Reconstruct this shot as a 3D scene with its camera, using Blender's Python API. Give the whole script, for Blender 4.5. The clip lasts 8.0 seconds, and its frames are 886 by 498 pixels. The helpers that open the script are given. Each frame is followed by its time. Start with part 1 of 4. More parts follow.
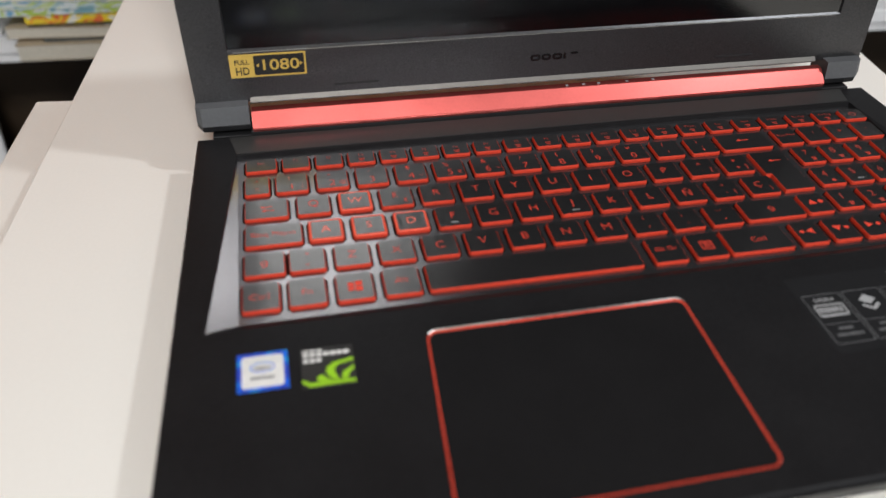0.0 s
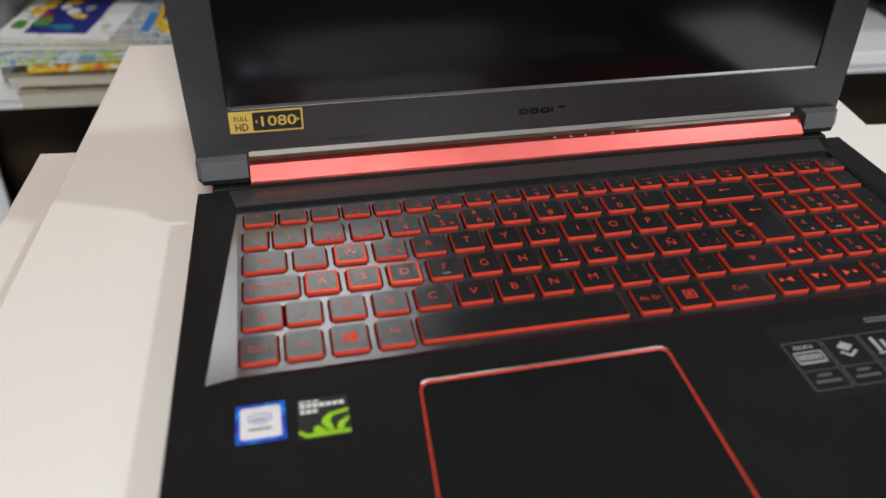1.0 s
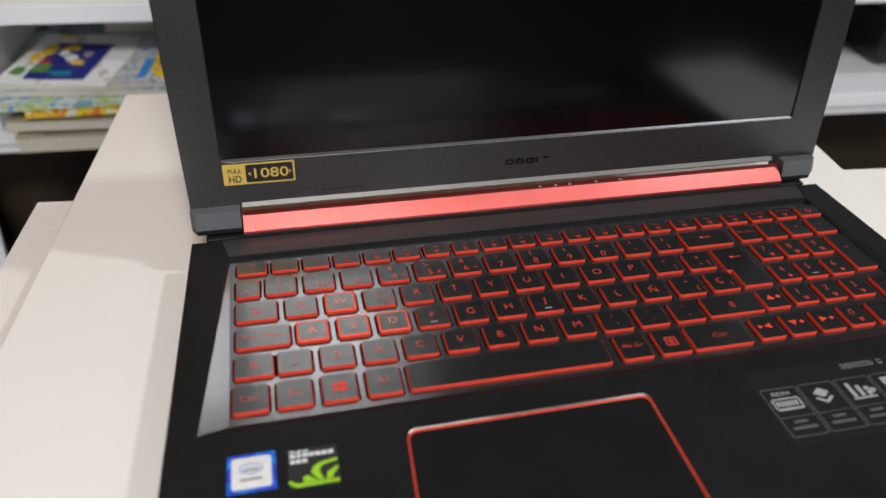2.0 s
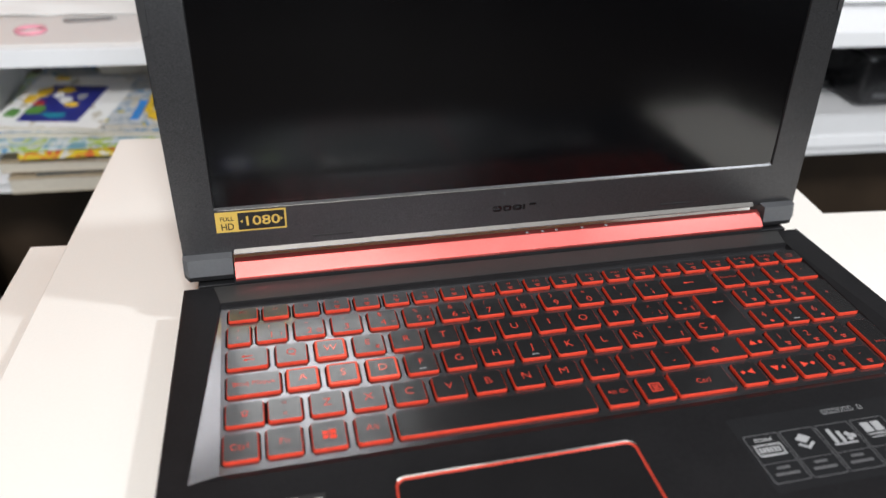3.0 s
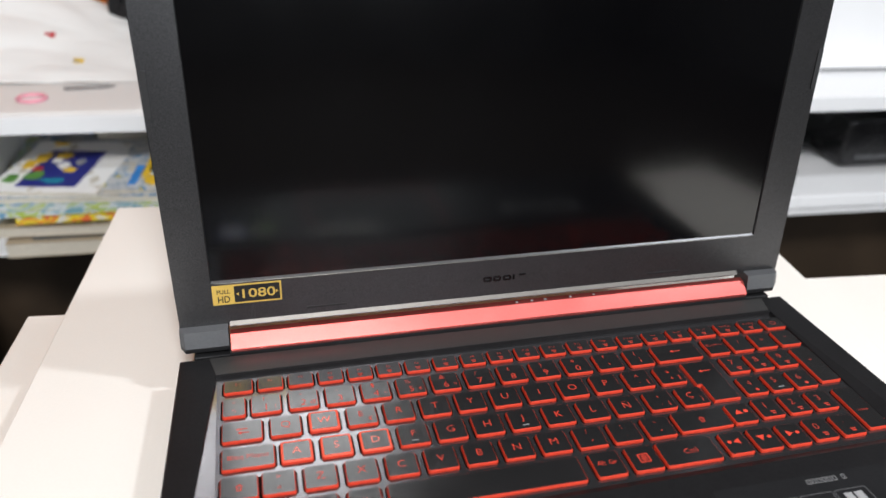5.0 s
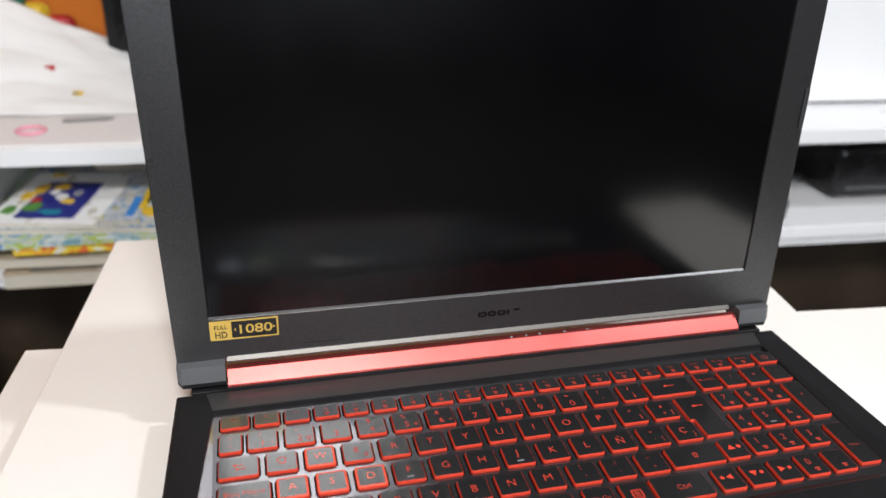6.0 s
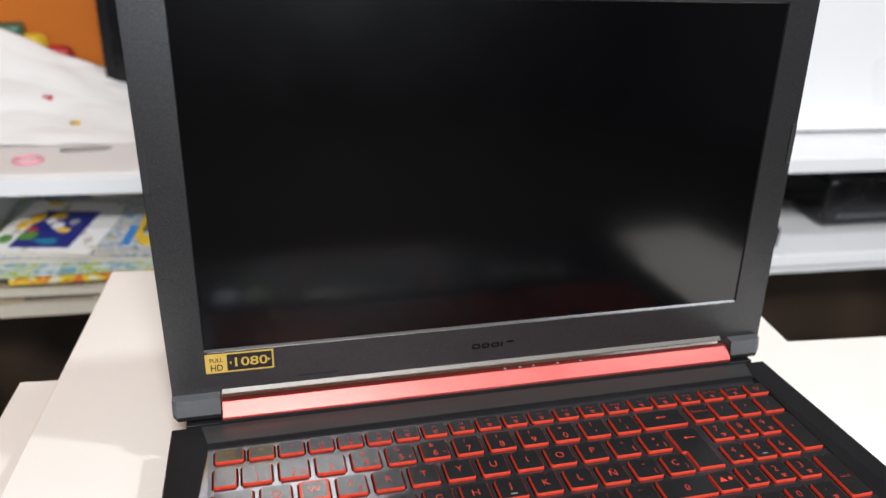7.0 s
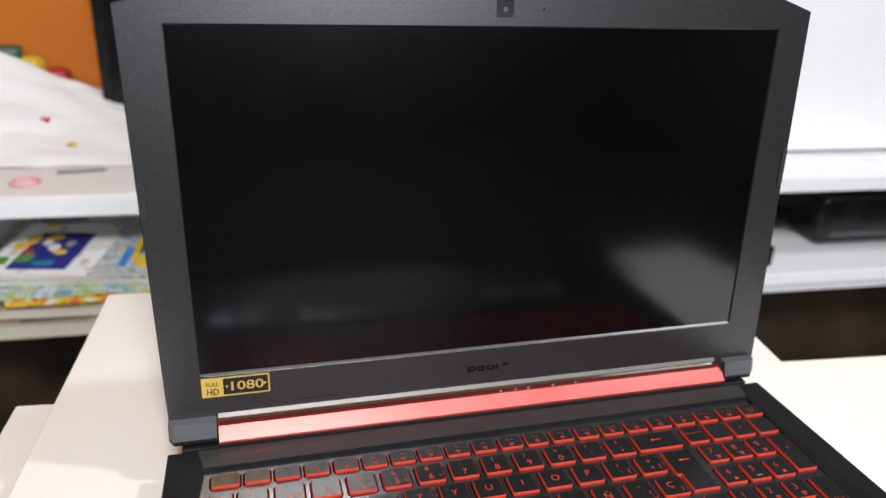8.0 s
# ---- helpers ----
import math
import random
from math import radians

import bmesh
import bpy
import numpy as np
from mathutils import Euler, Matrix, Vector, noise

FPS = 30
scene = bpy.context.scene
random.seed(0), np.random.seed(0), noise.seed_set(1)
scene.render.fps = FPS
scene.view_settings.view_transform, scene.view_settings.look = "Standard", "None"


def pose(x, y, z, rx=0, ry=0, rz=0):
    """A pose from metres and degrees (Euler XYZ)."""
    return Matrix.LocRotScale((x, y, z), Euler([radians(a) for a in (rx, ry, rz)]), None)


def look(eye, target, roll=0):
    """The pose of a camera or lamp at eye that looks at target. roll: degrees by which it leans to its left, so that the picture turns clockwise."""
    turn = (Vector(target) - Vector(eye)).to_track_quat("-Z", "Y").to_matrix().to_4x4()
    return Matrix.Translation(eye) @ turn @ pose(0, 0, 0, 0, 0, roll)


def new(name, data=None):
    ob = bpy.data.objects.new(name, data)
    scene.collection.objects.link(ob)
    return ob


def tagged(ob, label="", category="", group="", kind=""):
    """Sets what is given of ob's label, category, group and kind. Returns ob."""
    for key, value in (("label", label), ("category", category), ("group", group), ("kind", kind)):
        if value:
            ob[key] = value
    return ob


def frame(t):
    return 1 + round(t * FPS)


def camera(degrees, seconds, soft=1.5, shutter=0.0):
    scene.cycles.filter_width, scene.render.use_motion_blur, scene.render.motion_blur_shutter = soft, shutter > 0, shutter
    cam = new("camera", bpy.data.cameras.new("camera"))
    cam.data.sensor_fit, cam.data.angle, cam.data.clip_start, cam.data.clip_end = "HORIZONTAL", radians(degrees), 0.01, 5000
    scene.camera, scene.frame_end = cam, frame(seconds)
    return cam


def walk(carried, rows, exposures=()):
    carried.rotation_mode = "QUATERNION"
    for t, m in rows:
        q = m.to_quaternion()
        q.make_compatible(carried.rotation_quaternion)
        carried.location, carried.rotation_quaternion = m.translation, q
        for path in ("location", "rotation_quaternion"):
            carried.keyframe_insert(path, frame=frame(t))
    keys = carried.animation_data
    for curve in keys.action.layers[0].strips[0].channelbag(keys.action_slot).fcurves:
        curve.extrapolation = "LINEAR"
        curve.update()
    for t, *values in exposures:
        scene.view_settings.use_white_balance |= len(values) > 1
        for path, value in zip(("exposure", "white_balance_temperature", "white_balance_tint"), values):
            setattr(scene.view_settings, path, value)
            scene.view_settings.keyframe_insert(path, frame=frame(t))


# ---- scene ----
cam = camera(58.4, 8.0)
cam.data.dof.use_dof = True
cam.data.dof.focus_distance = 0.46
cam.data.dof.aperture_fstop = 6.3
walk(cam, [
    (0.0, pose(-0.1452, -0.3732, 0.2489, 50.28, -1.51, -11.39)),
    (0.5, pose(-0.1451, -0.3755, 0.2559, 51.39, -1.40, -11.59)),
    (1.0, pose(-0.1446, -0.3785, 0.2627, 52.80, -1.39, -11.82)),
    (1.5, pose(-0.1434, -0.3813, 0.2692, 54.03, -1.34, -12.04)),
    (3.0, pose(-0.1423, -0.3862, 0.2854, 57.76, -1.74, -12.90)),
    (3.5, pose(-0.1422, -0.3875, 0.2896, 58.77, -1.75, -13.07)),
    (4.0, pose(-0.1420, -0.3881, 0.2942, 59.66, -1.75, -13.18)),
    (4.5, pose(-0.1425, -0.3894, 0.2972, 60.62, -1.76, -13.32)),
    (6.0, pose(-0.1437, -0.3939, 0.3082, 63.57, -1.94, -13.73)),
    (6.5, pose(-0.1440, -0.3952, 0.3120, 64.43, -2.03, -13.88)),
    (7.0, pose(-0.1442, -0.3967, 0.3151, 65.37, -2.08, -14.08)),
    (7.5, pose(-0.1443, -0.3978, 0.3178, 66.10, -2.08, -14.25)),
    (8.0, pose(-0.1440, -0.3987, 0.3199, 66.65, -2.00, -14.39)),
], exposures=[(0.0, -0.33, 6350, 9), (1.7, -0.39, 6330, 9), (2.9, 0.15, 6230, 9), (8.0, 0.15, 6260, 10)])

# ---------------------------------------------------------------- light
world = bpy.data.worlds.new("world")
scene.world = world
world.use_nodes = True
wn = world.node_tree
wn.nodes["Background"].inputs[0].default_value = (0.8, 0.85, 1.0, 1)
wn.nodes["Background"].inputs[1].default_value = 0.05


def area_lamp(name, at, aim, size, watts, colour):
    data = bpy.data.lights.new(name, "AREA")
    data.shape, data.size, data.energy, data.color = "DISK", size, watts, colour
    ob = new(name, data)
    ob.matrix_world = look(at, aim)
    return ob


area_lamp("ceiling_lamp", (1.22, -0.49, 1.76), (0, 0, 0), 0.13, 15.5, (0.97, 0.99, 1.0))
# broad bright ceiling panel in front of the table
panel = area_lamp("ceiling_panel", (-0.12, -1.78, 1.90), (-0.12, -1.78, 0.0), 1.0, 92.0, (1.0, 0.97, 0.94))
panel.data.shape, panel.data.size, panel.data.size_y = "RECTANGLE", 0.66, 0.66
# unseen light added behind the camera, set by the sheen on the bezel
rear_light = area_lamp("unseen_rear_light", (0.42, -3.90, 0.83), (0.1, 0.0, 0.30), 1.0, 48.0, (0.95, 0.98, 1.0))
rear_light.data.shape, rear_light.data.size, rear_light.data.size_y = "RECTANGLE", 1.0, 0.32


# ---------------------------------------------------------------- materials
def mat(name, col, rough=0.5, metal=0.0, var=0.12, scale=30.0, bump=0.0, bscale=400.0, bdist=0.0004, spec=0.5, emit=0.0,
        emit_col=None, rvar=0.08, fine=600.0, coat=0.0, coat_rough=0.15):
    m = bpy.data.materials.new(name)
    m.use_nodes = True
    t = m.node_tree
    N, L = t.nodes, t.links
    b = N["Principled BSDF"]
    tc = N.new("ShaderNodeTexCoord")
    n1, n2 = N.new("ShaderNodeTexNoise"), N.new("ShaderNodeTexNoise")
    n1.inputs["Scale"].default_value, n1.inputs["Detail"].default_value = scale, 5
    n2.inputs["Scale"].default_value, n2.inputs["Detail"].default_value = fine, 2
    for n in (n1, n2):
        L.new(tc.outputs["Object"], n.inputs["Vector"])
    add = N.new("ShaderNodeMath")
    add.operation = "ADD"
    L.new(n1.outputs["Fac"], add.inputs[0])
    L.new(n2.outputs["Fac"], add.inputs[1])
    ramp = N.new("ShaderNodeMapRange")
    ramp.inputs["From Min"].default_value, ramp.inputs["From Max"].default_value = 0.6, 1.4
    ramp.inputs["To Min"].default_value, ramp.inputs["To Max"].default_value = 1 - var, 1 + var
    L.new(add.outputs[0], ramp.inputs["Value"])
    mul = N.new("ShaderNodeVectorMath")
    mul.operation = "SCALE"
    mul.inputs[0].default_value = col
    L.new(ramp.outputs[0], mul.inputs["Scale"])
    L.new(mul.outputs[0], b.inputs["Base Color"])
    rr = N.new("ShaderNodeMapRange")
    rr.inputs["From Min"].default_value, rr.inputs["From Max"].default_value = 0.3, 0.7
    rr.inputs["To Min"].default_value, rr.inputs["To Max"].default_value = max(rough - rvar, 0.02), min(rough + rvar, 1)
    L.new(n1.outputs["Fac"], rr.inputs["Value"])
    L.new(rr.outputs[0], b.inputs["Roughness"])
    b.inputs["Metallic"].default_value = metal
    b.inputs["Specular IOR Level"].default_value = spec
    b.inputs["Coat Weight"].default_value = coat
    b.inputs["Coat Roughness"].default_value = coat_rough
    if bump:
        n3 = N.new("ShaderNodeTexNoise")
        n3.inputs["Scale"].default_value, n3.inputs["Detail"].default_value = bscale, 3
        L.new(tc.outputs["Object"], n3.inputs["Vector"])
        bp = N.new("ShaderNodeBump")
        bp.inputs["Strength"].default_value, bp.inputs["Distance"].default_value = bump, bdist
        L.new(n3.outputs["Fac"], bp.inputs["Height"])
        L.new(bp.outputs[0], b.inputs["Normal"])
        L.new(bp.outputs[0], b.inputs["Coat Normal"])
    if emit:
        b.inputs["Emission Color"].default_value = (*(emit_col or col), 1)
        b.inputs["Emission Strength"].default_value = emit
    return m


def cover_mat(name, cols, scale):
    """Printed cover: soft patches of several inks."""
    m = mat(name, cols[0], 0.35, spec=0.4)
    t = m.node_tree
    N, L = t.nodes, t.links
    b = N["Principled BSDF"]
    tc = N.new("ShaderNodeTexCoord")
    no = N.new("ShaderNodeTexNoise")
    no.inputs["Scale"].default_value, no.inputs["Detail"].default_value, no.inputs["Distortion"].default_value = scale, 2, 1.5
    L.new(tc.outputs["Object"], no.inputs["Vector"])
    cr = N.new("ShaderNodeValToRGB")
    cr.color_ramp.interpolation = "CONSTANT"
    el = cr.color_ramp.elements
    while len(el) < len(cols):
        el.new(0.5)
    for i, c in enumerate(cols):
        el[i].position = 0.0 if i == 0 else 0.36 + 0.38 * i / len(cols)
        el[i].color = (*c, 1)
    L.new(no.outputs["Fac"], cr.inputs[0])
    L.new(cr.outputs[0], b.inputs["Base Color"])
    return m


M = {}
M["deck"] = mat("deck_black", (0.0138, 0.0134, 0.0142), 0.36, bump=0.05, bscale=1800, bdist=0.0002, var=0.2, spec=0.05, rvar=0.05)
M["deck_glow"] = mat("deck_glow_satin", (0.028, 0.0268, 0.0262), 0.46, bump=0.05, bscale=1800, bdist=0.0002, var=0.15, spec=0.6, rvar=0.04)
M["pocket"] = mat("keyboard_well_metal", (0.18, 0.177, 0.186), 0.19, metal=0.9, rvar=0.03, bump=0.02, bscale=1800, bdist=0.0002, var=0.08)
M["bezel"] = mat("bezel_grained_plastic", (0.086, 0.085, 0.088), 0.335, metal=0.85, bump=0.13, bscale=1500, bdist=0.0003, var=0.45, scale=1500, fine=2600, rvar=0.02)
M["shell"] = mat("lid_black", (0.014, 0.014, 0.015), 0.45, bump=0.15, bscale=900)
M["screen"] = mat("matte_display", (0.0012, 0.0012, 0.0016), 0.125, var=0.1, rvar=0.008, spec=0.9)
M["key"] = mat("keycap_black", (0.0150, 0.0145, 0.0150), 0.20, bump=0.04, bscale=2200, bdist=0.0002, var=0.2, spec=0.70, rvar=0.03, coat=0.15, coat_rough=0.15)
M["skirt"] = mat("red_translucent_skirt", (0.44, 0.036, 0.016), 0.6, var=0.15, spec=0.2, emit=0.10, emit_col=(1.0, 0.060, 0.022), fine=300)
M["legend"] = mat("red_backlit_legend", (0.4, 0.03, 0.015), 0.5, emit=0.42, emit_col=(1.0, 0.07, 0.03))
M["legend_mid"] = mat("red_soft_legend", (0.38, 0.03, 0.015), 0.5, emit=0.20, emit_col=(1.0, 0.07, 0.03))
M["legend_bright"] = mat("bright_red_legend", (0.5, 0.10, 0.06), 0.5, emit=0.8, emit_col=(1.0, 0.16, 0.10))
# paler, emissive red puts the glare on the WASD rims into their colour
M["rim"] = mat("glare_red_key_rim", (0.62, 0.09, 0.05), 0.45, var=0.15, spec=0.5, emit=0.22, emit_col=(1.0, 0.09, 0.045))
M["legend_dim"] = mat("red_dim_legend", (0.35, 0.03, 0.015), 0.5, emit=0.07, emit_col=(1.0, 0.07, 0.03))
M["bar"] = mat("red_anodised_metal", (0.60, 0.125, 0.112), 0.34, metal=0.9, var=0.06, bump=0.05, bscale=2500, spec=0.5, rvar=0.03)
M["cap"] = mat("hinge_cap_dark_grey", (0.085, 0.087, 0.092), 0.42, bump=0.1, bscale=1500)
M["capdark"] = mat("hinge_cap_black", (0.010, 0.010, 0.011), 0.5)
M["pad"] = mat("touchpad_black", (0.0120, 0.0116, 0.0122), 0.40, var=0.12, spec=0.03)
# red edge with a faint added glow, though the metal is no lamp
M["padred"] = mat("red_glow_touchpad_edge", (0.55, 0.055, 0.03), 0.32, metal=0.2, var=0.1, emit=0.05, emit_col=(1.0, 0.08, 0.04))
M["rubber"] = mat("black_rubber", (0.015, 0.015, 0.016), 0.7)
M["gold"] = mat("gold_print", (0.62, 0.42, 0.09), 0.38, metal=0.25, var=0.08)
M["ink"] = mat("black_print", (0.01, 0.01, 0.01), 0.4)
M["white_print"] = mat("white_print", (0.75, 0.74, 0.72), 0.45)
M["grey_print"] = mat("grey_print", (0.22, 0.22, 0.225), 0.5)
M["grey_dim"] = mat("dim_grey_print", (0.095, 0.095, 0.098), 0.5)
M["icon"] = mat("light_grey_print", (0.34, 0.34, 0.345), 0.5)
M["film"] = mat("dark_film_label", (0.016, 0.016, 0.017), 0.40, spec=0.05)
M["blue"] = cover_mat("blue_print", [(0.02, 0.06, 0.5), (0.01, 0.12, 0.7), (0.02, 0.3, 0.7), (0.03, 0.05, 0.4)], 120)
M["green"] = mat("lime_print", (0.32, 0.62, 0.02), 0.4)
M["logo"] = mat("gloss_dark_emblem", (0.008, 0.008, 0.0085), 0.25)
M["emblem"] = mat("satin_dark_emblem", (0.004, 0.004, 0.0045), 0.25, coat=0.4, coat_rough=0.2)
M["void"] = mat("painted_gap_black", (0.002, 0.002, 0.002), 0.8, spec=0.1)
M["lip"] = mat("gloss_dark_chamfer", (0.13, 0.122, 0.112), 0.42, metal=0.7, var=0.1, rvar=0.03, spec=0.6)
M["white"] = mat("white_laminate", (0.85, 0.828, 0.776), 0.42, var=0.02, scale=6, bump=0.02, bscale=300)
M["bench"] = mat("white_lacquer", (0.86, 0.86, 0.87), 0.3, var=0.02, scale=5)
M["dark"] = mat("shade_black_back_panel", (0.012, 0.011, 0.011), 0.6)
M["under"] = mat("brown_mottled_panel", (0.034, 0.021, 0.011), 0.6, var=0.75, scale=9)
M["floor"] = mat("dark_wood", (0.014, 0.010, 0.007), 0.85, var=0.4, scale=8, spec=0.1)
M["orange"] = mat("orange_wall_paint", (0.70, 0.20, 0.018), 0.8, var=0.05, scale=4, bump=0.05, bscale=200)
M["wall"] = mat("unseen_wall_dark", (0.026, 0.025, 0.0245), 0.85, var=0.04, scale=4)
M["ceiling"] = mat("grey_ceiling_paint", (0.34, 0.34, 0.34), 0.9, var=0.03, scale=4)
M["tv"] = mat("tv_black", (0.008, 0.008, 0.009), 0.3)
M["paper"] = mat("white_paper", (0.83, 0.82, 0.80), 0.7, var=0.03, scale=12)
M["pages"] = mat("page_edges", (0.56, 0.52, 0.44), 0.8, var=0.3, scale=3, fine=900)
M["beige"] = mat("beige_card", (0.42, 0.34, 0.235), 0.7, var=0.16, scale=20)
M["pink"] = mat("pink_plastic", (0.85, 0.36, 0.45), 0.4)
M["yellow"] = mat("yellow_plastic", (0.75, 0.52, 0.04), 0.4)
M["teal"] = mat("dark_green_plastic", (0.01, 0.12, 0.08), 0.4)
M["redp"] = mat("red_plastic", (0.5, 0.03, 0.04), 0.4)
M["brown"] = mat("brown_card", (0.12, 0.05, 0.03), 0.6)
M["gloss_black"] = mat("gloss_black_plastic", (0.008, 0.008, 0.009), 0.22)
M["cover_plain"] = mat("cover_navy", (0.025, 0.03, 0.22), 0.35, var=0.1)
M["cover_b"] = cover_mat("cover_pale", [(0.34, 0.40, 0.46), (0.56, 0.57, 0.58), (0.60, 0.60, 0.59), (0.08, 0.26, 0.50), (0.60, 0.48, 0.05)], 30)
M["cover_c"] = cover_mat("cover_striped", [(0.72, 0.70, 0.66), (0.78, 0.60, 0.04), (0.70, 0.16, 0.06), (0.74, 0.55, 0.05), (0.70, 0.68, 0.64)], 26)
M["cover_d"] = cover_mat("cover_green", [(0.22, 0.40, 0.46), (0.60, 0.66, 0.68), (0.40, 0.52, 0.10), (0.62, 0.64, 0.62), (0.16, 0.34, 0.50)], 30)
M["chrome"] = mat("bright_cut_metal", (0.62, 0.60, 0.57), 0.22, metal=1.0, var=0.05)
M["ink_yellow"] = mat("yellow_ink", (0.78, 0.50, 0.03), 0.4, var=0.25, scale=90)
M["ink_green"] = mat("green_ink", (0.10, 0.26, 0.05), 0.4, var=0.4, scale=90)
M["ink_teal"] = mat("teal_ink", (0.02, 0.24, 0.34), 0.4, var=0.3, scale=90)
M["ink_blue"] = mat("sky_blue_ink", (0.05, 0.24, 0.62), 0.4, var=0.3, scale=90)
M["slate"] = mat("slate_card", (0.10, 0.11, 0.11), 0.7, var=0.3, scale=40)


# ---------------------------------------------------------------- helpers for meshes
def part(name, bm, material, parent=None, label="", smooth=False):
    me = bpy.data.meshes.new(name)
    bmesh.ops.recalc_face_normals(bm, faces=bm.faces)
    if smooth:
        for f in bm.faces:
            f.smooth = True
    bm.to_mesh(me)
    bm.free()
    for m in (material if isinstance(material, (list, tuple)) else [material]):
        me.materials.append(m)
    ob = new(name, me)
    if parent:
        ob.parent = parent
    if label:
        tagged(ob, label)
    return ob


def thing(name, label, category, group="", kind="", at=(0, 0, 0)):
    ob = new(name)
    ob.location = at
    ob.empty_display_size = 0.02
    return tagged(ob, label, category, group, kind)


def box(bm, a, b, bevel=0.0, seg=2, m=None):
    ret = bmesh.ops.create_cube(bm, size=1.0)
    vs = ret["verts"]
    c, s = [(p + q) / 2 for p, q in zip(a, b)], [abs(q - p) for p, q in zip(a, b)]
    for v in vs:
        v.co = Vector([c[i] + v.co[i] * s[i] for i in range(3)])
    if bevel:
        es = list({e for v in vs for e in v.link_edges})
        r = bmesh.ops.bevel(bm, geom=es, offset=bevel, segments=seg, affect="EDGES", profile=0.5)
        vs = list({v for f in r["faces"] for v in f.verts} | {v for v in vs if v.is_valid})
    if m:
        bmesh.ops.transform(bm, matrix=m, verts=vs)
    return vs


def boxed(a, b, bevel=0.0, seg=2, m=None):
    bm = bmesh.new()
    box(bm, a, b, bevel, seg, m)
    return bm


def rounded(x0, y0, x1, y1, r, seg=4):
    pts = []
    for cx, cy, a0 in ((x1 - r, y1 - r, 0), (x0 + r, y1 - r, 90), (x0 + r, y0 + r, 180), (x1 - r, y0 + r, 270)):
        for i in range(seg + 1):
            a = radians(a0 + 90 * i / seg)
            pts.append((cx + r * math.cos(a), cy + r * math.sin(a)))
    return pts


def rings(bm, loops, cap=True, bottom=False):
    """Joins rings of equal length with quads; returns the rings of vertices."""
    vr = [[bm.verts.new(p) for p in l] for l in loops]
    faces = []
    for a, b in zip(vr, vr[1:]):
        n = len(a)
        faces.append([bm.faces.new((a[i], a[(i + 1) % n], b[(i + 1) % n], b[i])) for i in range(n)])
    if cap:
        faces.append([bm.faces.new(vr[-1])])
    if bottom:
        faces.append([bm.faces.new(list(reversed(vr[0])))])
    return vr, faces


def slab(pts, z0, z1, edge=0.0002):
    """A flat plate from an outline, with a slightly broken upper edge."""
    bm = bmesh.new()
    cx, cy = sum(p[0] for p in pts) / len(pts), sum(p[1] for p in pts) / len(pts)
    ins = []
    for x, y in pts:
        d = math.hypot(x - cx, y - cy) or 1
        ins.append((x - (x - cx) / d * edge, y - (y - cy) / d * edge))
    rings(bm, [[(x, y, z0) for x, y in pts], [(x, y, z1 - edge) for x, y in pts], [(x, y, z1) for x, y in ins]], bottom=True)
    return bm


def frame_ring(outer, inner, z0, z1):
    """A closed ring between two outlines of equal length."""
    bm = bmesh.new()
    n = len(outer)
    o0, o1 = [bm.verts.new((x, y, z0)) for x, y in outer], [bm.verts.new((x, y, z1)) for x, y in outer]
    i0, i1 = [bm.verts.new((x, y, z0)) for x, y in inner], [bm.verts.new((x, y, z1)) for x, y in inner]
    for k in range(n):
        j = (k + 1) % n
        bm.faces.new((o0[k], o0[j], o1[j], o1[k]))
        bm.faces.new((o1[k], o1[j], i1[j], i1[k]))
        bm.faces.new((i1[k], i1[j], i0[j], i0[k]))
        bm.faces.new((i0[k], i0[j], o0[j], o0[k]))
    return bm


TEXTS = {}


def text_mesh(s, size, material, width=0.0):
    """Flat lettering with a hair of depth as a mesh, centred on its origin; width: squeezed or stretched to it."""
    key = (s, size, material.name, width)
    if key in TEXTS:
        return TEXTS[key]
    cu = bpy.data.curves.new("lettering", "FONT")
    cu.body, cu.size, cu.align_x, cu.align_y, cu.extrude = s, size, "CENTER", "CENTER", 0.00002
    cu.resolution_u, cu.offset = 3, (-0.018 if "legend" in material.name else 0.012) * size
    ob = new("lettering", cu)
    dg = bpy.context.evaluated_depsgraph_get()
    me = bpy.data.meshes.new_from_object(ob.evaluated_get(dg))
    bpy.data.objects.remove(ob)
    if width:
        xs = [v.co.x for v in me.vertices]
        k = width / (max(xs) - min(xs))
        for v in me.vertices:
            v.co.x *= k
    ys = [v.co.y for v in me.vertices]
    mid = (max(ys) + min(ys)) / 2
    for v in me.vertices:
        v.co.y -= mid
    me.materials.clear()
    me.materials.append(material)
    TEXTS[key] = me
    return me


def lettering(s, size, material, m, parent, name="legend", width=0.0):
    ob = new(name, text_mesh(s, size, material, width))
    ob.parent = parent
    ob.matrix_local = m
    return ob


# ---------------------------------------------------------------- room
TH = radians(-3.5)      # the furniture along the wall stands turned against the laptop
ROOM = Matrix.Rotation(TH, 4, "Z")
FLOOR = -0.50


def room_box(name, a, b, material, label, category="wall"):
    ob = part(name, boxed(a, b), material)
    ob.matrix_world = ROOM
    return tagged(ob, label, category, kind="structure")


room_box("floor", (-2.3, -4.0, FLOOR - 0.1), (2.4, 1.1, FLOOR), M["floor"], "dark brown wooden floor in the shade", "floor")
room_box("wall_north", (-2.3, 1.0, FLOOR), (0.50, 1.1, 1.95), M["orange"], "matte orange painted wall behind the bench")
# unseen walls, coloured dark so that screen and keys mirror little light
room_box("wall_north_east", (0.50, 1.0, FLOOR), (2.4, 1.1, 1.95), M["wall"], "unseen wall, made dark to keep reflections black")
room_box("wall_south", (-2.3, -4.1, FLOOR), (2.4, -4.0, 1.95), M["wall"], "unseen wall, made dark to keep reflections black")
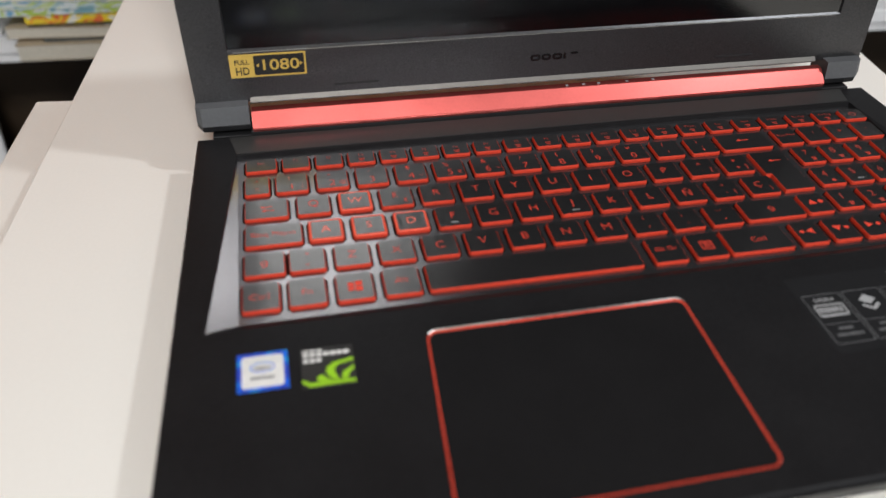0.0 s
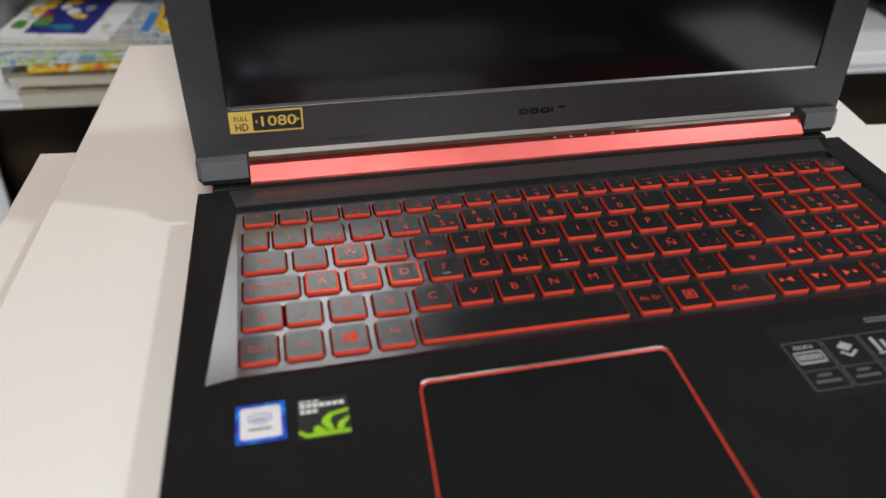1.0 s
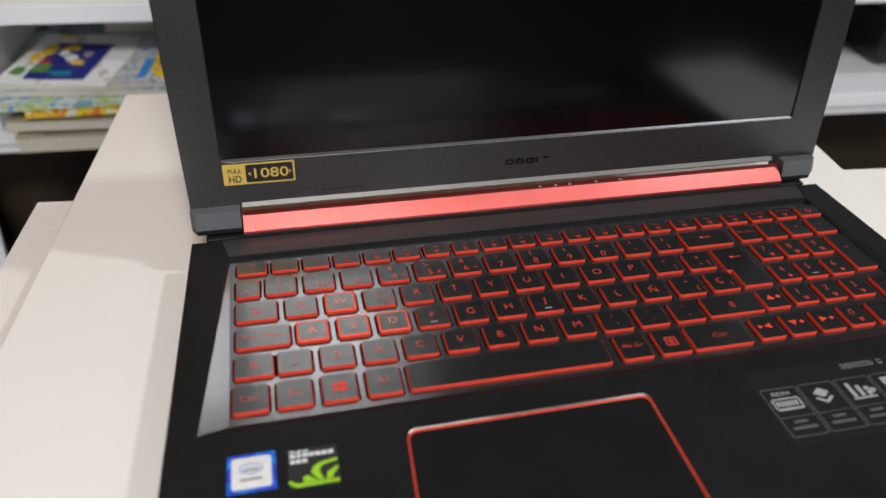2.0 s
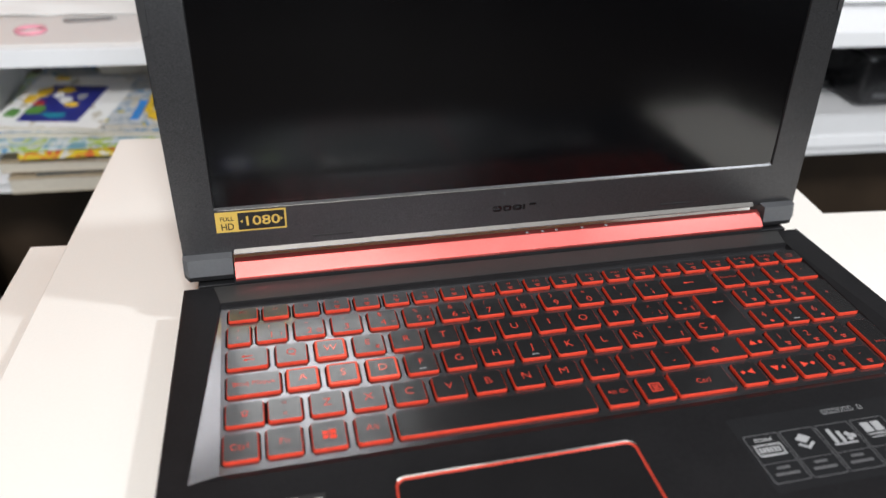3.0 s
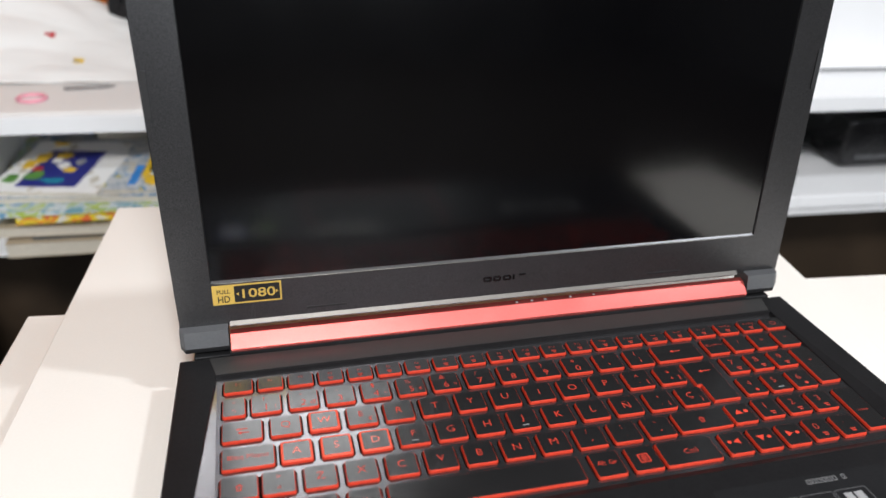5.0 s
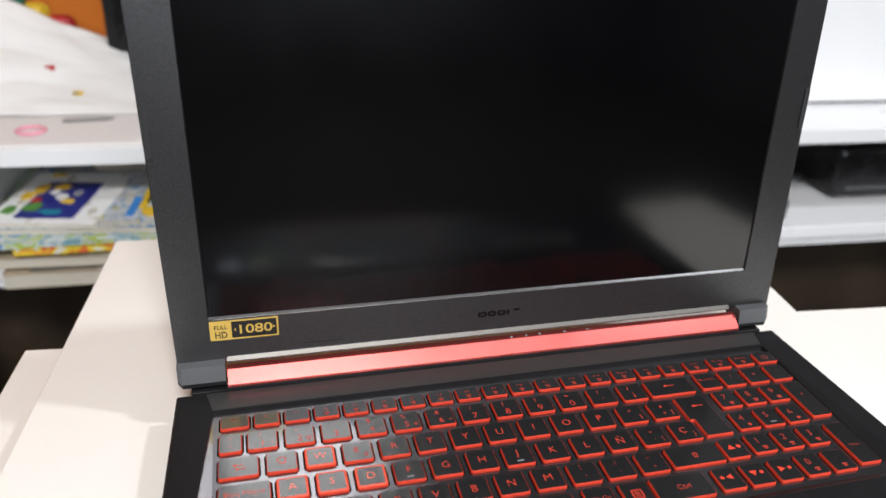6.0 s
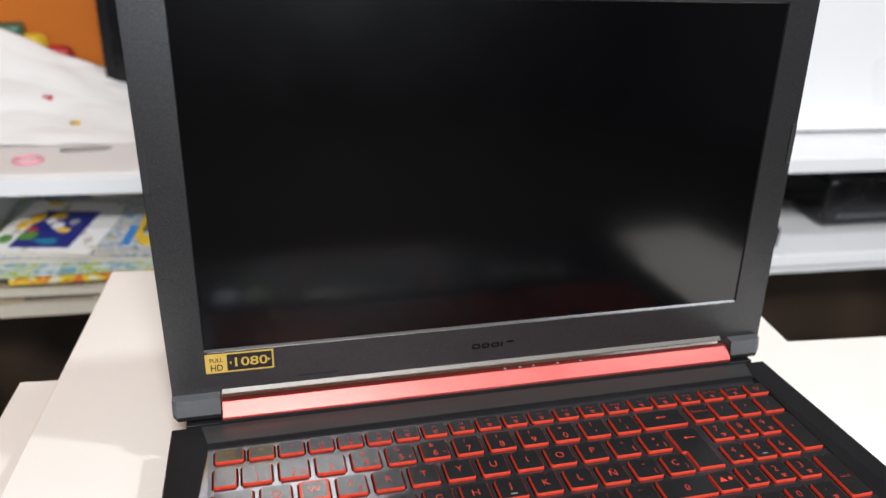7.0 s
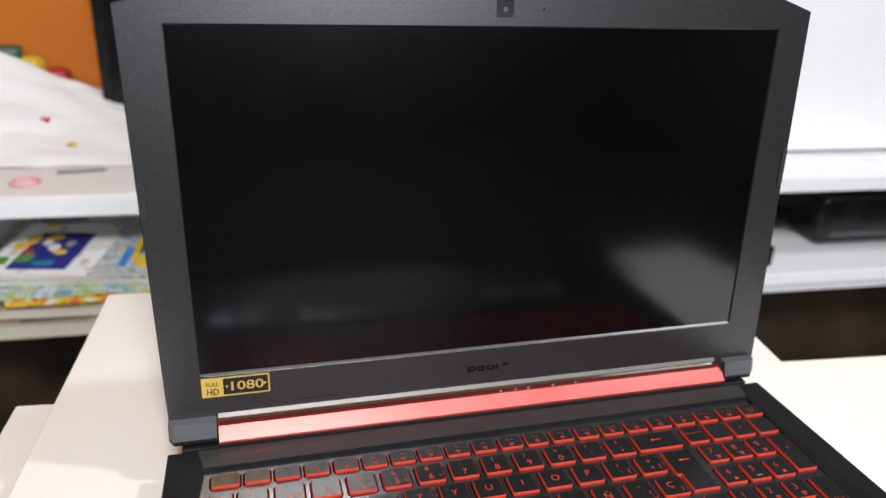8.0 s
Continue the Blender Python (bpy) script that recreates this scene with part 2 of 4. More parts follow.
room_box("wall_west", (-2.4, -4.1, FLOOR), (-2.3, 1.1, 1.95), M["wall"], "unseen wall, made dark to keep reflections black")
room_box("wall_east", (2.4, -4.1, FLOOR), (2.5, 1.1, 1.95), M["wall"], "unseen wall, made dark to keep reflections black")
room_box("ceiling", (-2.4, -4.1, 1.95), (2.5, 1.1, 2.05), M["ceiling"], "plain grey painted ceiling", "ceiling")

# ---------------------------------------------------------------- table with the board under the laptop
TB = Matrix.Rotation(radians(-5.3), 4, "Z")


def table():
    t = thing("table", "white laminate table carrying a white board", "table", at=(0, 0, FLOOR))
    inv = Matrix.Translation((0, 0, -FLOOR))

    def add(name, bm):
        bmesh.ops.transform(bm, matrix=inv @ TB, verts=bm.verts)
        return part(name, bm, M["white"], t)
    add("tabletop", boxed((-0.3215, -0.262, -0.046), (0.41, 0.106, -0.018), 0.0012))
    add("tabletop_leaf", boxed((0.305, -0.335, -0.046), (0.41, -0.2625, -0.018), 0.0012))
    for x, y in ((-0.28, -0.23), (0.37, -0.30), (-0.28, 0.06), (0.37, 0.06)):
        add("leg", boxed((x - 0.02, y - 0.02, FLOOR), (x + 0.02, y + 0.02, -0.046), 0.001))
    b = part("board", boxed((-0.286, -0.261, -0.018), (0.254, 0.245, 0.0), 0.0012), M["white"])
    b.matrix_world = TB
    tagged(b, "thin white board lying on the table under the laptop", "board")


table()


# ---------------------------------------------------------------- laptop
D = 0.024
laptop = thing("laptop", "open black gaming laptop with red backlit keyboard, on a white board", "laptop")


def laptop_base():
    # half widths at the hinge and at the front
    out = [(-0.195, 0.0), (0.195, 0.0), (0.2035, -0.251), (-0.2035, -0.251)]
    pt = [(-0.1755, -0.0185), (0.1765, -0.0165), (0.1895, -0.1405), (-0.1875, -0.1445)]
    pq = [(-0.1747, -0.0188), (0.1757, -0.0168), (0.1775, -0.1365), (-0.1750, -0.1400)]
    bm = bmesh.new()
    zt, zi = D, D - 0.0020
    low = [(x * 0.985, y * 0.985 - (0.002 if y == 0 else -0.002), 0.004) for x, y in out]
    rim = [(x * 1.004, y - (0.0008 if y < 0 else -0.0008), D - 0.0025) for x, y in out]
    vr, fs = rings(bm, [low, rim, [(x, y, zt) for x, y in out], [(x, y, zt) for x, y in pt], [(x, y, zi) for x, y in pq]], cap=False,
                   bottom=True)
    floor = bm.faces.new(vr[-1])
    floor.material_index = 1
    fs[3][3].material_index = 1
    es = [e for e in bm.edges if all(abs(v.co.z - zt) < 1e-5 or abs(v.co.z - (D - 0.0025)) < 1e-5 for v in e.verts)
          and max(abs(v.co.y) if v.co.y < -0.2 else (1 if v.co.y > -0.005 else 0) for v in e.verts) > 0.2]
    ed = [e for e in es if sum(1 for v in e.verts if v in vr[2]) == 2]
    bmesh.ops.bevel(bm, geom=ed, offset=0.0012, segments=2, affect="EDGES", profile=0.5)
    body = part("base", bm, [M["deck"], M["pocket"]], laptop, "matte black palm rest and keyboard deck")
    # added plate, lighter than the deck, stands in for the glow reflected there
    part("deck_glow_plate", slab([(-0.1790, -0.0008), (-0.1752, -0.0170), (0.1762, -0.0150), (0.1800, -0.0008)], D - 0.0004, D + 0.0003, 0.0002), M["deck_glow"], laptop, "lighter satin plate added for the glow behind the keys")
    for x in (-0.15, 0.15):
        for y in (-0.03, -0.225):
            part("rubber_foot", boxed((x - 0.02, y - 0.006, 0), (x + 0.02, y + 0.006, 0.0045), 0.001), M["rubber"], laptop)
    return body


laptop_base()


def hinge():
    prof = [(0.0002, 0.0268), (-0.0006, 0.0275), (-0.0004, 0.0286), (0.0064, 0.0348), (0.0068, 0.0350), (0.0104, 0.0354), (0.0115, 0.033), (0.0115, 0.021),
            (0.002, 0.020)]
    bm = bmesh.new()
    rings(bm, [[(x, y, z) for y, z in prof] for x in (-0.1662, -0.1655, 0.1675, 0.1682)], bottom=True)
    part("hinge_bar", bm, M["bar"], laptop, "red anodised metal hinge cover")
    part("hinge_core", boxed((-0.1675, 0.0004, 0.010), (0.1690, 0.0108, 0.0268), 0.0006), M["capdark"], laptop)
    for x in (0.008, 0.018, 0.027, 0.044, 0.060):
        part("indicator_mark", boxed((x, 0.0076, 0.0348), (x + 0.0018, 0.0090, 0.0355)), M["grey_print"], laptop)
    part("rear_strip", boxed((-0.1875, 0.0018, 0.008), (0.1875, 0.0120, 0.0238), 0.0006), M["capdark"], laptop)
    for x0, x1, name in ((-0.1942, -0.1672, "hinge_cap"), (0.1695, 0.1925, "hinge_cap")):
        prof = [(0.0040, 0.0398), (0.0022, 0.0298), (0.0028, 0.0268), (0.0060, 0.0245), (0.0180, 0.0240), (0.0190, 0.0398)]
        bm = bmesh.new()
        s = 1 if x0 > 0 else -1
        o, i = (x1, x0) if s > 0 else (x0, x1)
        xs = [i, o - s * 0.0026, o]
        loops = []
        for k, x in enumerate(xs):
            sh = 0.0022 if k == 2 else 0
            loops.append([(x, y + (sh if y < 0.01 else -sh), z + (sh if z < 0.03 else 0)) for y, z in prof])
        vr, fs = rings(bm, loops, bottom=True)
        for ring in fs[:2]:
            for k in (1, 2, 3):
                ring[k].material_index = 1
        part(name, bm, [M["cap"], M["capdark"]], laptop, "dark grey hinge end cap")


hinge()

LID = pose(0, 0.0116, 0.0675, -2.466) @ pose(0, 0, 0, 90, 0, 0)   # x along the hinge, y up the lid, z towards the viewer


def lid_parts():
    def put(name, bm, material, label="", parent=laptop, smooth=False):
        bmesh.ops.transform(bm, matrix=LID, verts=bm.verts)
        return part(name, bm, material, parent, label, smooth)
    T0, B0, W = 0.2135, -0.0290, 0.1948
    outer = [(-W + 0.0008, B0), (-0.168, B0), (0.166, B0), (W, B0), (0.1920, 0.2028), (0.162, T0), (-0.165, T0), (-0.1986, 0.2050)]
    # back shell
    bm = bmesh.new()
    rings(bm, [[(x * 0.99, y * 0.99, -0.0085) for x, y in outer], [(x, y, -0.0065) for x, y in outer], [(x, y, -0.0036) for x, y in outer],
               [(x * 0.997, y * 0.997, -0.0034) for x, y in outer]], bottom=True)
    put("lid_shell", bm, M["shell"], "black lid shell")
    # bezel with its opening
    x0, x1, y0, y1 = -0.1738, 0.1714, 0.0, 0.1935
    inner = [(x0, y0), (x0 + 0.002, y0), (x1 - 0.002, y0), (x1, y0), (x1, y1 - 0.0012), (x1 - 0.002, y1 - 0.0012), (x0 + 0.001, y1 + 0.0014), (x0 - 0.0018, y1 + 0.0014)]
    bm = bmesh.new()
    g = 0.0011
    rings(bm, [[(x, y, -0.0033) for x, y in outer], [(x, y, -0.0004) for x, y in outer], [(x * 0.998, y * 0.998, 0.0) for x, y in outer],
               [(x + (-g if x < 0 else g) * 0.4, y + (-g if y < 0.1 else g) * 0.9, 0.0) for x, y in inner],
               [(x, y, -0.0011) for x, y in inner]], cap=False)
    bz = put("bezel", bm, M["bezel"], "grained black plastic screen bezel")
    put("screen", boxed((x0 - 0.003, y0 - 0.001, -0.0030), (x1 + 0.001, y1 + 0.003, -0.0011)), M["screen"], "dark switched-off matte display")
    # smooth chamfers under the display and along the lid's lower edge
    for nm, lab, prof, xa, xb in (("display_edge_strip", "thin glossy edge line under the display", [(-0.0016, 0.0), (-0.0015, 0.0002), (-0.0002, -0.0009), (-0.0004, -0.0012)], x0 + 0.002, x1 - 0.002),
                                  ("bezel_lip", "glossy chamfer along the lower lid edge", [(-0.0262, -0.0002), (-0.0285, 0.0019), (-0.0291, 0.0019), (-0.0293, -0.0010)], -0.1660, 0.1640)):
        bm = bmesh.new()
        rings(bm, [[(x, y, z) for y, z in prof] for x in (xa, xb)], bottom=True)
        put(nm, bm, M["lip"], lab, bz)
    # rubber bumpers on both sides and slots under the display
    for x in (-0.1942, 0.1908):
        bm = slab(rounded(x - 0.0016, 0.0955, x + 0.0016, 0.1205, 0.0012), -0.0002, 0.0008)
        put("rubber_bumper", bm, M["rubber"], parent=bz)
    for a in (-0.1215, 0.0975):
        bm = slab(rounded(a, -0.0228, a + 0.024, -0.0216, 0.0006), -0.0002, 0.0003)
        put("rubber_strip", bm, M["shell"], parent=bz)
    # camera above the display
    wc = put("webcam", slab(rounded(-0.0050, 0.1990, 0.0048, 0.2085, 0.0012), -0.0002, 0.0003), M["logo"], "small webcam window", bz)
    bm = bmesh.new()
    bmesh.ops.create_circle(bm, cap_ends=True, segments=16, radius=0.0013, matrix=Matrix.Translation((0, 0.2033, 0.0005)))
    put("webcam_lens", bm, M["cap"], parent=wc)
    for a in (-0.0095, 0.0215):
        put("microphone_hole", slab(rounded(a, 0.2028, a + 0.0012, 0.204, 0.0005), -0.0002, 0.0002), M["logo"], parent=bz)
    # raised emblem, plain rounded shapes
    for k, (a, b, h) in enumerate(((-0.0135, -0.0078, 0.0036), (-0.0070, -0.0018, 0.0036), (-0.0008, 0.0048, 0.0036), (0.0056, 0.0096, 0.0036), (0.0096, 0.0140, 0.0012))):
        yb = -0.0168 + (0.0026 if k == 4 else 0)
        o, i = rounded(a, yb, b, yb + h, 0.0010 if h < .002 else 0.0015), None
        if k < 3:
            i = rounded(a + 0.0013, yb + 0.0012, b - 0.0013, yb + h - 0.0012, 0.0005)
            bm = frame_ring(o, i, -0.0001, 0.0005)
        else:
            bm = slab(o if h < .002 else rounded(a, yb, a + 0.0014, yb + h, 0.0005), -0.0001, 0.0005)
        put("emblem", bm, M["emblem"], "glossy dark raised emblem", bz)
    # gold resolution sticker
    st = put("sticker", slab(rounded(-0.1740, -0.0152, -0.1352, -0.0026, 0.0004), 0.0, 0.00012, 0.00004), M["gold"], "gold and black resolution sticker", bz)
    put("sticker_panel", slab(rounded(-0.1618, -0.0142, -0.1362, -0.0036, 0.0006), 0.0001, 0.00018, 0.00003), M["ink"], parent=st)

    def word(s, size, x, y, material, width):
        lettering(s, size, material, LID @ Matrix.Translation((x, y, 0.00022)), bz, "lettering", width)
    word("1080", 0.0082, -0.1489, -0.0089, M["gold"], 0.0186)
    word("HD", 0.0060, -0.1678, -0.0117, M["ink"], 0.0068)
    word("FULL", 0.0036, -0.1678, -0.0068, M["ink"], 0.0074)
    for x, s in ((-0.1600, -1), (-0.1377, 1)):
        bm = bmesh.new()
        bm.faces.new([bm.verts.new(p) for p in ((x - s * 0.0007, -0.0100, 0.00022), (x + s * 0.0007, -0.0089, 0.00022), (x - s * 0.0007, -0.0078, 0.00022))])
        put("arrow_mark", bm, M["gold"], parent=st)


lid_parts()

# ---------------------------------------------------------------- keyboard
P = 0.0197
CAPS = {}


def cap_mesh(w, d, rim):
    key = (round(w, 5), round(d, 5), rim)
    if key not in CAPS:
        bm = bmesh.new()

        def ring(g, z, r):
            return [(x, y, z) for x, y in rounded(-w / 2 - g, -d / 2 - g, w / 2 + g, d / 2 + g, r, 3)]
        loops = [ring(0.00050, -0.0020, 0.0014), ring(0.00042, -0.0008, 0.0013), ring(0.00022, -0.00018, 0.0012), ring(0.0, 0.0, 0.0011)]
        if rim:
            loops.append(ring(-0.0009, 0.0, 0.0007))
        loops.append(ring(-0.0030, -0.00003, 0.0005))
        vr, fs = rings(bm, loops, bottom=False)
        for k in range(3):
            for f in fs[k]:
                f.material_index = 1
        if rim:
            for f in fs[2] + fs[3]:
                f.material_index = 3
        for k, r in enumerate(fs):
            for f in r:
                f.smooth = k in (1, 2)
        # flat black ring paints the dark of the gap around the cap
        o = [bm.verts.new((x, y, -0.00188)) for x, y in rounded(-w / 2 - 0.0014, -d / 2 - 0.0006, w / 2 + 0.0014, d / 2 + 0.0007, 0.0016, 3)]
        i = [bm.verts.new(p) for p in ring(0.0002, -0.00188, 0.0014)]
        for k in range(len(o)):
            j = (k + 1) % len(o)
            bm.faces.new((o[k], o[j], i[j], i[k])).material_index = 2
        me = bpy.data.meshes.new("keycap")
        bmesh.ops.recalc_face_normals(bm, faces=bm.faces)
        bm.to_mesh(me)
        bm.free()
        me.materials.append(M["key"])
        me.materials.append(M["skirt"])
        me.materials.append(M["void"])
        me.materials.append(M["rim"])
        CAPS[key] = me
    return CAPS[key]


def keycap(x, y, w, d, marks=(), rim=False, ink="legend"):
    """marks: (text, size, dx, dy) on the cap's top."""
    ob = new("keycap", cap_mesh(w, d, rim))
    ob.parent = laptop
    ob.location = (x, y, D - 0.0001)
    if rim:
        tagged(ob, "black keycap with a red rim")
        ink = "legend_bright"
    for s, size, dx, dy in marks:
        if s[:1] == "#":
            bm = icon(s[1:], size)
            part("legend", bm, M[ink], ob).location = (dx, dy, 0.00002)
        else:
            lettering(s, size, M[ink], Matrix.Translation((dx, dy, 0.00002)), ob)
    return ob


def icon(kind, s):
    bm = bmesh.new()

    def quad(*p):
        bm.faces.new([bm.verts.new((x * s, y * s, 0)) for x, y in p])
    if kind == "window":
        for a, b, c, e in ((-.5, -.05, .04, .42), (.03, .55, .04, .5), (-.5, -.05, -.42, -.04), (.03, .55, -.5, -.04)):
            quad((a, c), (b, c), (b, e), (a, e))
    elif kind == "menu":
        for a, b, c, e in ((-.5, .5, .4, .5), (-.5, .5, -.5, -.4), (-.5, -.4, -.4, .4), (.4, .5, -.4, .4), (-.25, .25, .15, .25), (-.25, .25, -.05, .05), (-.25, .25, -.25, -.15)):
            quad((a, c), (b, c), (b, e), (a, e))
    elif kind == "left":
        quad((-.5, 0), (.4, -.5), (.4, .5))
    elif kind == "right":
        quad((.5, 0), (-.4, .5), (-.4, -.5))
    elif kind == "up":
        quad((0, .5), (-.55, -.4), (.55, -.4))
    elif kind == "down":
        quad((0, -.5), (.55, .4), (-.55, .4))
    elif kind == "shift":
        for p in (((0, .6), (-.55, .1), (-.4, .1), (0, .45)), ((0, .6), (0, .45), (.4, .1), (.55, .1)), ((-.3, .1), (-.3, -.6), (-.18, -.6), (-.18, .1)),
                  ((.18, .1), (.18, -.6), (.3, -.6), (.3, .1)), ((-.18, -.6), (.18, -.6), (.18, -.48), (-.18, -.48))):
            quad(*p)
    elif kind == "arrow":
        quad((-.9, 0), (-.4, .3), (-.4, -.3))
        quad((-.4, .07), (-.4, -.07), (.8, -.07), (.8, .07))
    elif kind == "dot":
        quad(*[(0.4 * math.cos(k * .785), 0.4 * math.sin(k * .785)) for k in range(8)])
    elif kind == "bars":
        quad((-.5, .1), (.5, .1), (.5, .4), (-.5, .4))
        quad((-.35, -.4), (.35, -.4), (.35, -.1), (-.35, -.1))
    elif kind == "power":
        for k in range(9):
            a, b = radians(130 + k * 31), radians(130 + (k + 1) * 31)
            quad((.4 * math.cos(a), .4 * math.sin(a)), (.4 * math.cos(b), .4 * math.sin(b)), (.5 * math.cos(b), .5 * math.sin(b)), (.5 * math.cos(a), .5 * math.sin(a)))
        quad((-.05, .1), (.05, .1), (.05, .55), (-.05, .55))
    return bm


def keyboard():
    W, H = 0.0149, 0.0142
    ys = {"f": -0.0290, "n": -0.0467, "q": -0.0661, "a": -0.0860, "z": -0.1058, "b": -0.1264}
    # function row
    fx = [-0.1633, -0.1460] + [-0.1460 + 0.01663 * k for k in range(1, 20)]
    names = ["Esc"] + ["F%d" % k for k in range(1, 13)] + ["Impr", "Pausa", "Ins", "Supr", "Inicio", "Re Pag", "Av Pag", ""]
    for k, (x, s) in enumerate(zip(fx, names)):
        w = 0.0147 if k == 0 else 0.0130
        marks = [("#power", 0.0042, 0, 0)] if k == 20 else [(s, 0.0028, 0, 0.0018)]
        if 3 <= k <= 19:
            marks.append(("#bars", 0.0030, 0, -0.0024))
        keycap(x, ys["f"] + 0.0003 * k / 20, w, 0.0100, marks, ink="legend_dim")
    # number row
    keycap(-0.1657, ys["n"], 0.0112, H, [("º", 0.0042, 0, 0.0036), ("ª\\", 0.0040, 0, -0.0032)])
    for k, (lo, up, alt) in enumerate(zip("1234567890'¡", '!"·$%&/()=?¿', ["|", "@", "#", "~", "€", "¬", "", "", "", "", "", ""])):
        marks = [(lo, 0.0068, 0.0, -0.0028), (up, 0.0048, -0.0012, 0.0040)]
        if alt and alt != "#":
            marks.append((alt, 0.0036, 0.0050, -0.0032))
        keycap(-0.1490 + P * k, ys["n"], W, H, marks)
    keycap(0.0926, ys["n"] + 0.0006, 0.0282, H, [("#arrow", 0.0040, 0, 0.0010)])
    for x, s in ((0.1193, "Bloq Num"), (0.1357, "/"), (0.1520, "*"), (0.1684, "-")):
        keycap(x, ys["n"] + 0.0016, 0.0128, H, [(s, 0.0052 if len(s) == 1 else 0.0026, 0, 0.001)], ink="legend_mid")
    # upper letter row
    keycap(-0.1618, ys["q"], 0.0195, H, [("#arrow", 0.0034, 0, 0.0012), ("#arrow", 0.0034, 0.001, -0.0016)])
    for k, s in enumerate("QWERTYUIOP"):
        marks = [(s, 0.0068, 0, 0.0005)]
        if s == "E":
            marks = [(s, 0.0060, -0.0005, 0.0012), ("€", 0.0042, 0.0045, -0.0032)]
        keycap(-0.1399 + P * 1.003 * k, ys["q"], W, H, marks, s == "W")
    for x, marks in ((0.0580, [("^", 0.005, 0, 0.003), ("`", 0.005, 0, -0.003), ("[", 0.0042, 0.0048, -0.003)]), (0.0778, [("*", 0.0055, 0, 0.003), ("+", 0.0045, 0, -0.003), ("]", 0.0042, 0.0048, -0.003)])):
        keycap(x, ys["q"], W, H, marks)
    enter_key(ys)
    for x, s in ((0.1212, "7"), (0.1373, "8"), (0.1533, "9")):
        keycap(x, ys["q"] + 0.0022, 0.0128, H, [(s, 0.0066, -0.001, 0.002), ("#bars", 0.003, 0.001, -0.0040)], ink="legend_mid")
    keycap(0.1690, ys["q"] - 0.0065, 0.0122, 0.0320, [("+", 0.0045, 0, 0.004)], ink="legend_mid")
    # home row
    keycap(-0.1592, ys["a"], 0.0248, H, [("Bloq Mayus", 0.0044, 0, 0.0002)])
    for k, s in enumerate("ASDFGHJKLÑ"):
        marks = [(s, 0.0068, 0, 0.0005)]
        if s in "FJ":
            marks = [(s, 0.0064, 0, 0.001)]
        c = keycap(-0.1357 + P * k, ys["a"], W, H, marks, s in "ASD")
        if s in "FJ":
            part("homing_bar", boxed((-0.0018, -0.0048, -0.0001), (0.0018, -0.0042, 0.0003), 0.0001, 1), M["grey_print"], c)
    for x, marks in ((0.0614, [('"', 0.005, 0, 0.003), ("{", 0.0042, 0.0046, -0.003), ("´", 0.005, 0, -0.003)]), (0.0812, [("Ç", 0.0064, -0.001, 0.0005), ("}", 0.0042, 0.0046, -0.003)])):
        keycap(x, ys["a"], W, H, marks)
    for x, s in ((0.1202, "4"), (0.1362, "5"), (0.1522, "6")):
        c = keycap(x, ys["a"] + 0.0022, 0.0128, H, [(s, 0.0066, -0.001, 0.002), ("#dot", 0.003, 0.001, -0.0040)] if s != "5" else [(s, 0.0066, -0.001, 0.002)], ink="legend_mid")
        if s == "5":
            part("homing_bar", boxed((-0.0018, -0.0048, -0.0001), (0.0018, -0.0042, 0.0003), 0.0001, 1), M["grey_print"], c)
    # lower letter row
    keycap(-0.1638, ys["z"], 0.0168, H, [("#shift", 0.0036, 0, 0)])
    keycap(-0.1455, ys["z"], W, H, [(">", 0.0042, 0, 0.0038), ("<", 0.0042, 0, -0.0034)])
    for k, s in enumerate("ZXCVBNM"):
        keycap(-0.1259 + P * k, ys["z"], W, H, [(s, 0.0068, 0, 0.0005)])
    for x, a, b in ((0.0119, ";", ","), (0.0312, ":", "."), (0.0506, "_", "-")):
        keycap(x, ys["z"], W, H, [(a, 0.0055, -0.0005, 0.0036), (b, 0.0055, 0.0005, -0.0030)])
    keycap(0.0765, ys["z"] + 0.0008, 0.0300, H, [("#shift", 0.0034, 0, 0)])
    keycap(0.1003, ys["z"] + 0.0014, 0.0128, H, [("#up", 0.0042, -0.0012, 0.001), ("#dot", 0.0034, 0.0035, 0.001)])
    for x, s in ((0.1176, "1"), (0.1345, "2"), (0.1512, "3")):
        keycap(x, ys["z"] + 0.0026, 0.0128, H, [(s, 0.0066, -0.001, 0.002), ("#bars", 0.003, 0.001, -0.0040)], ink="legend_mid")
    keycap(0.1690, ys["z"] - 0.0070, 0.0124, 0.0325, [("Intro", 0.0030, 0, -0.002)], ink="legend_mid")
    # bottom row
    H2 = 0.0160
    keycap(-0.1658, ys["b"], 0.0148, H2, [("Ctrl", 0.0052, -0.0006, 0)])
    keycap(-0.1468, ys["b"], W, H2, [("Fn", 0.0052, 0, 0)])
    keycap(-0.1271, ys["b"], W, H2, [("#window", 0.0058, 0, 0)])
    keycap(-0.1072, ys["b"], W, H2, [("Alt", 0.0050, 0, 0.0008)])
    keycap(-0.0484, ys["b"] + 0.0002, 0.0952, H2)
    keycap(0.0130, ys["b"] + 0.0006, W, H2, [("Alt Gr", 0.0042, 0, 0.0008)])
    keycap(0.0327, ys["b"] + 0.0006, W, H2, [("#menu", 0.0058, 0, 0)])
    keycap(0.0576, ys["b"] + 0.0008, 0.0302, H2, [("Ctrl", 0.0048, 0.001, 0)])
    for x, s in ((0.0846, "left"), (0.1013, "down"), (0.1181, "right")):
        keycap(x, ys["b"] + 0.0014, 0.0128, 0.0150, [("#" + s, 0.0042, 0.001 if s == "left" else -0.0014, 0.0008), ("#dot", 0.0030, -0.0032 if s == "left" else 0.0032, 0.0008)])
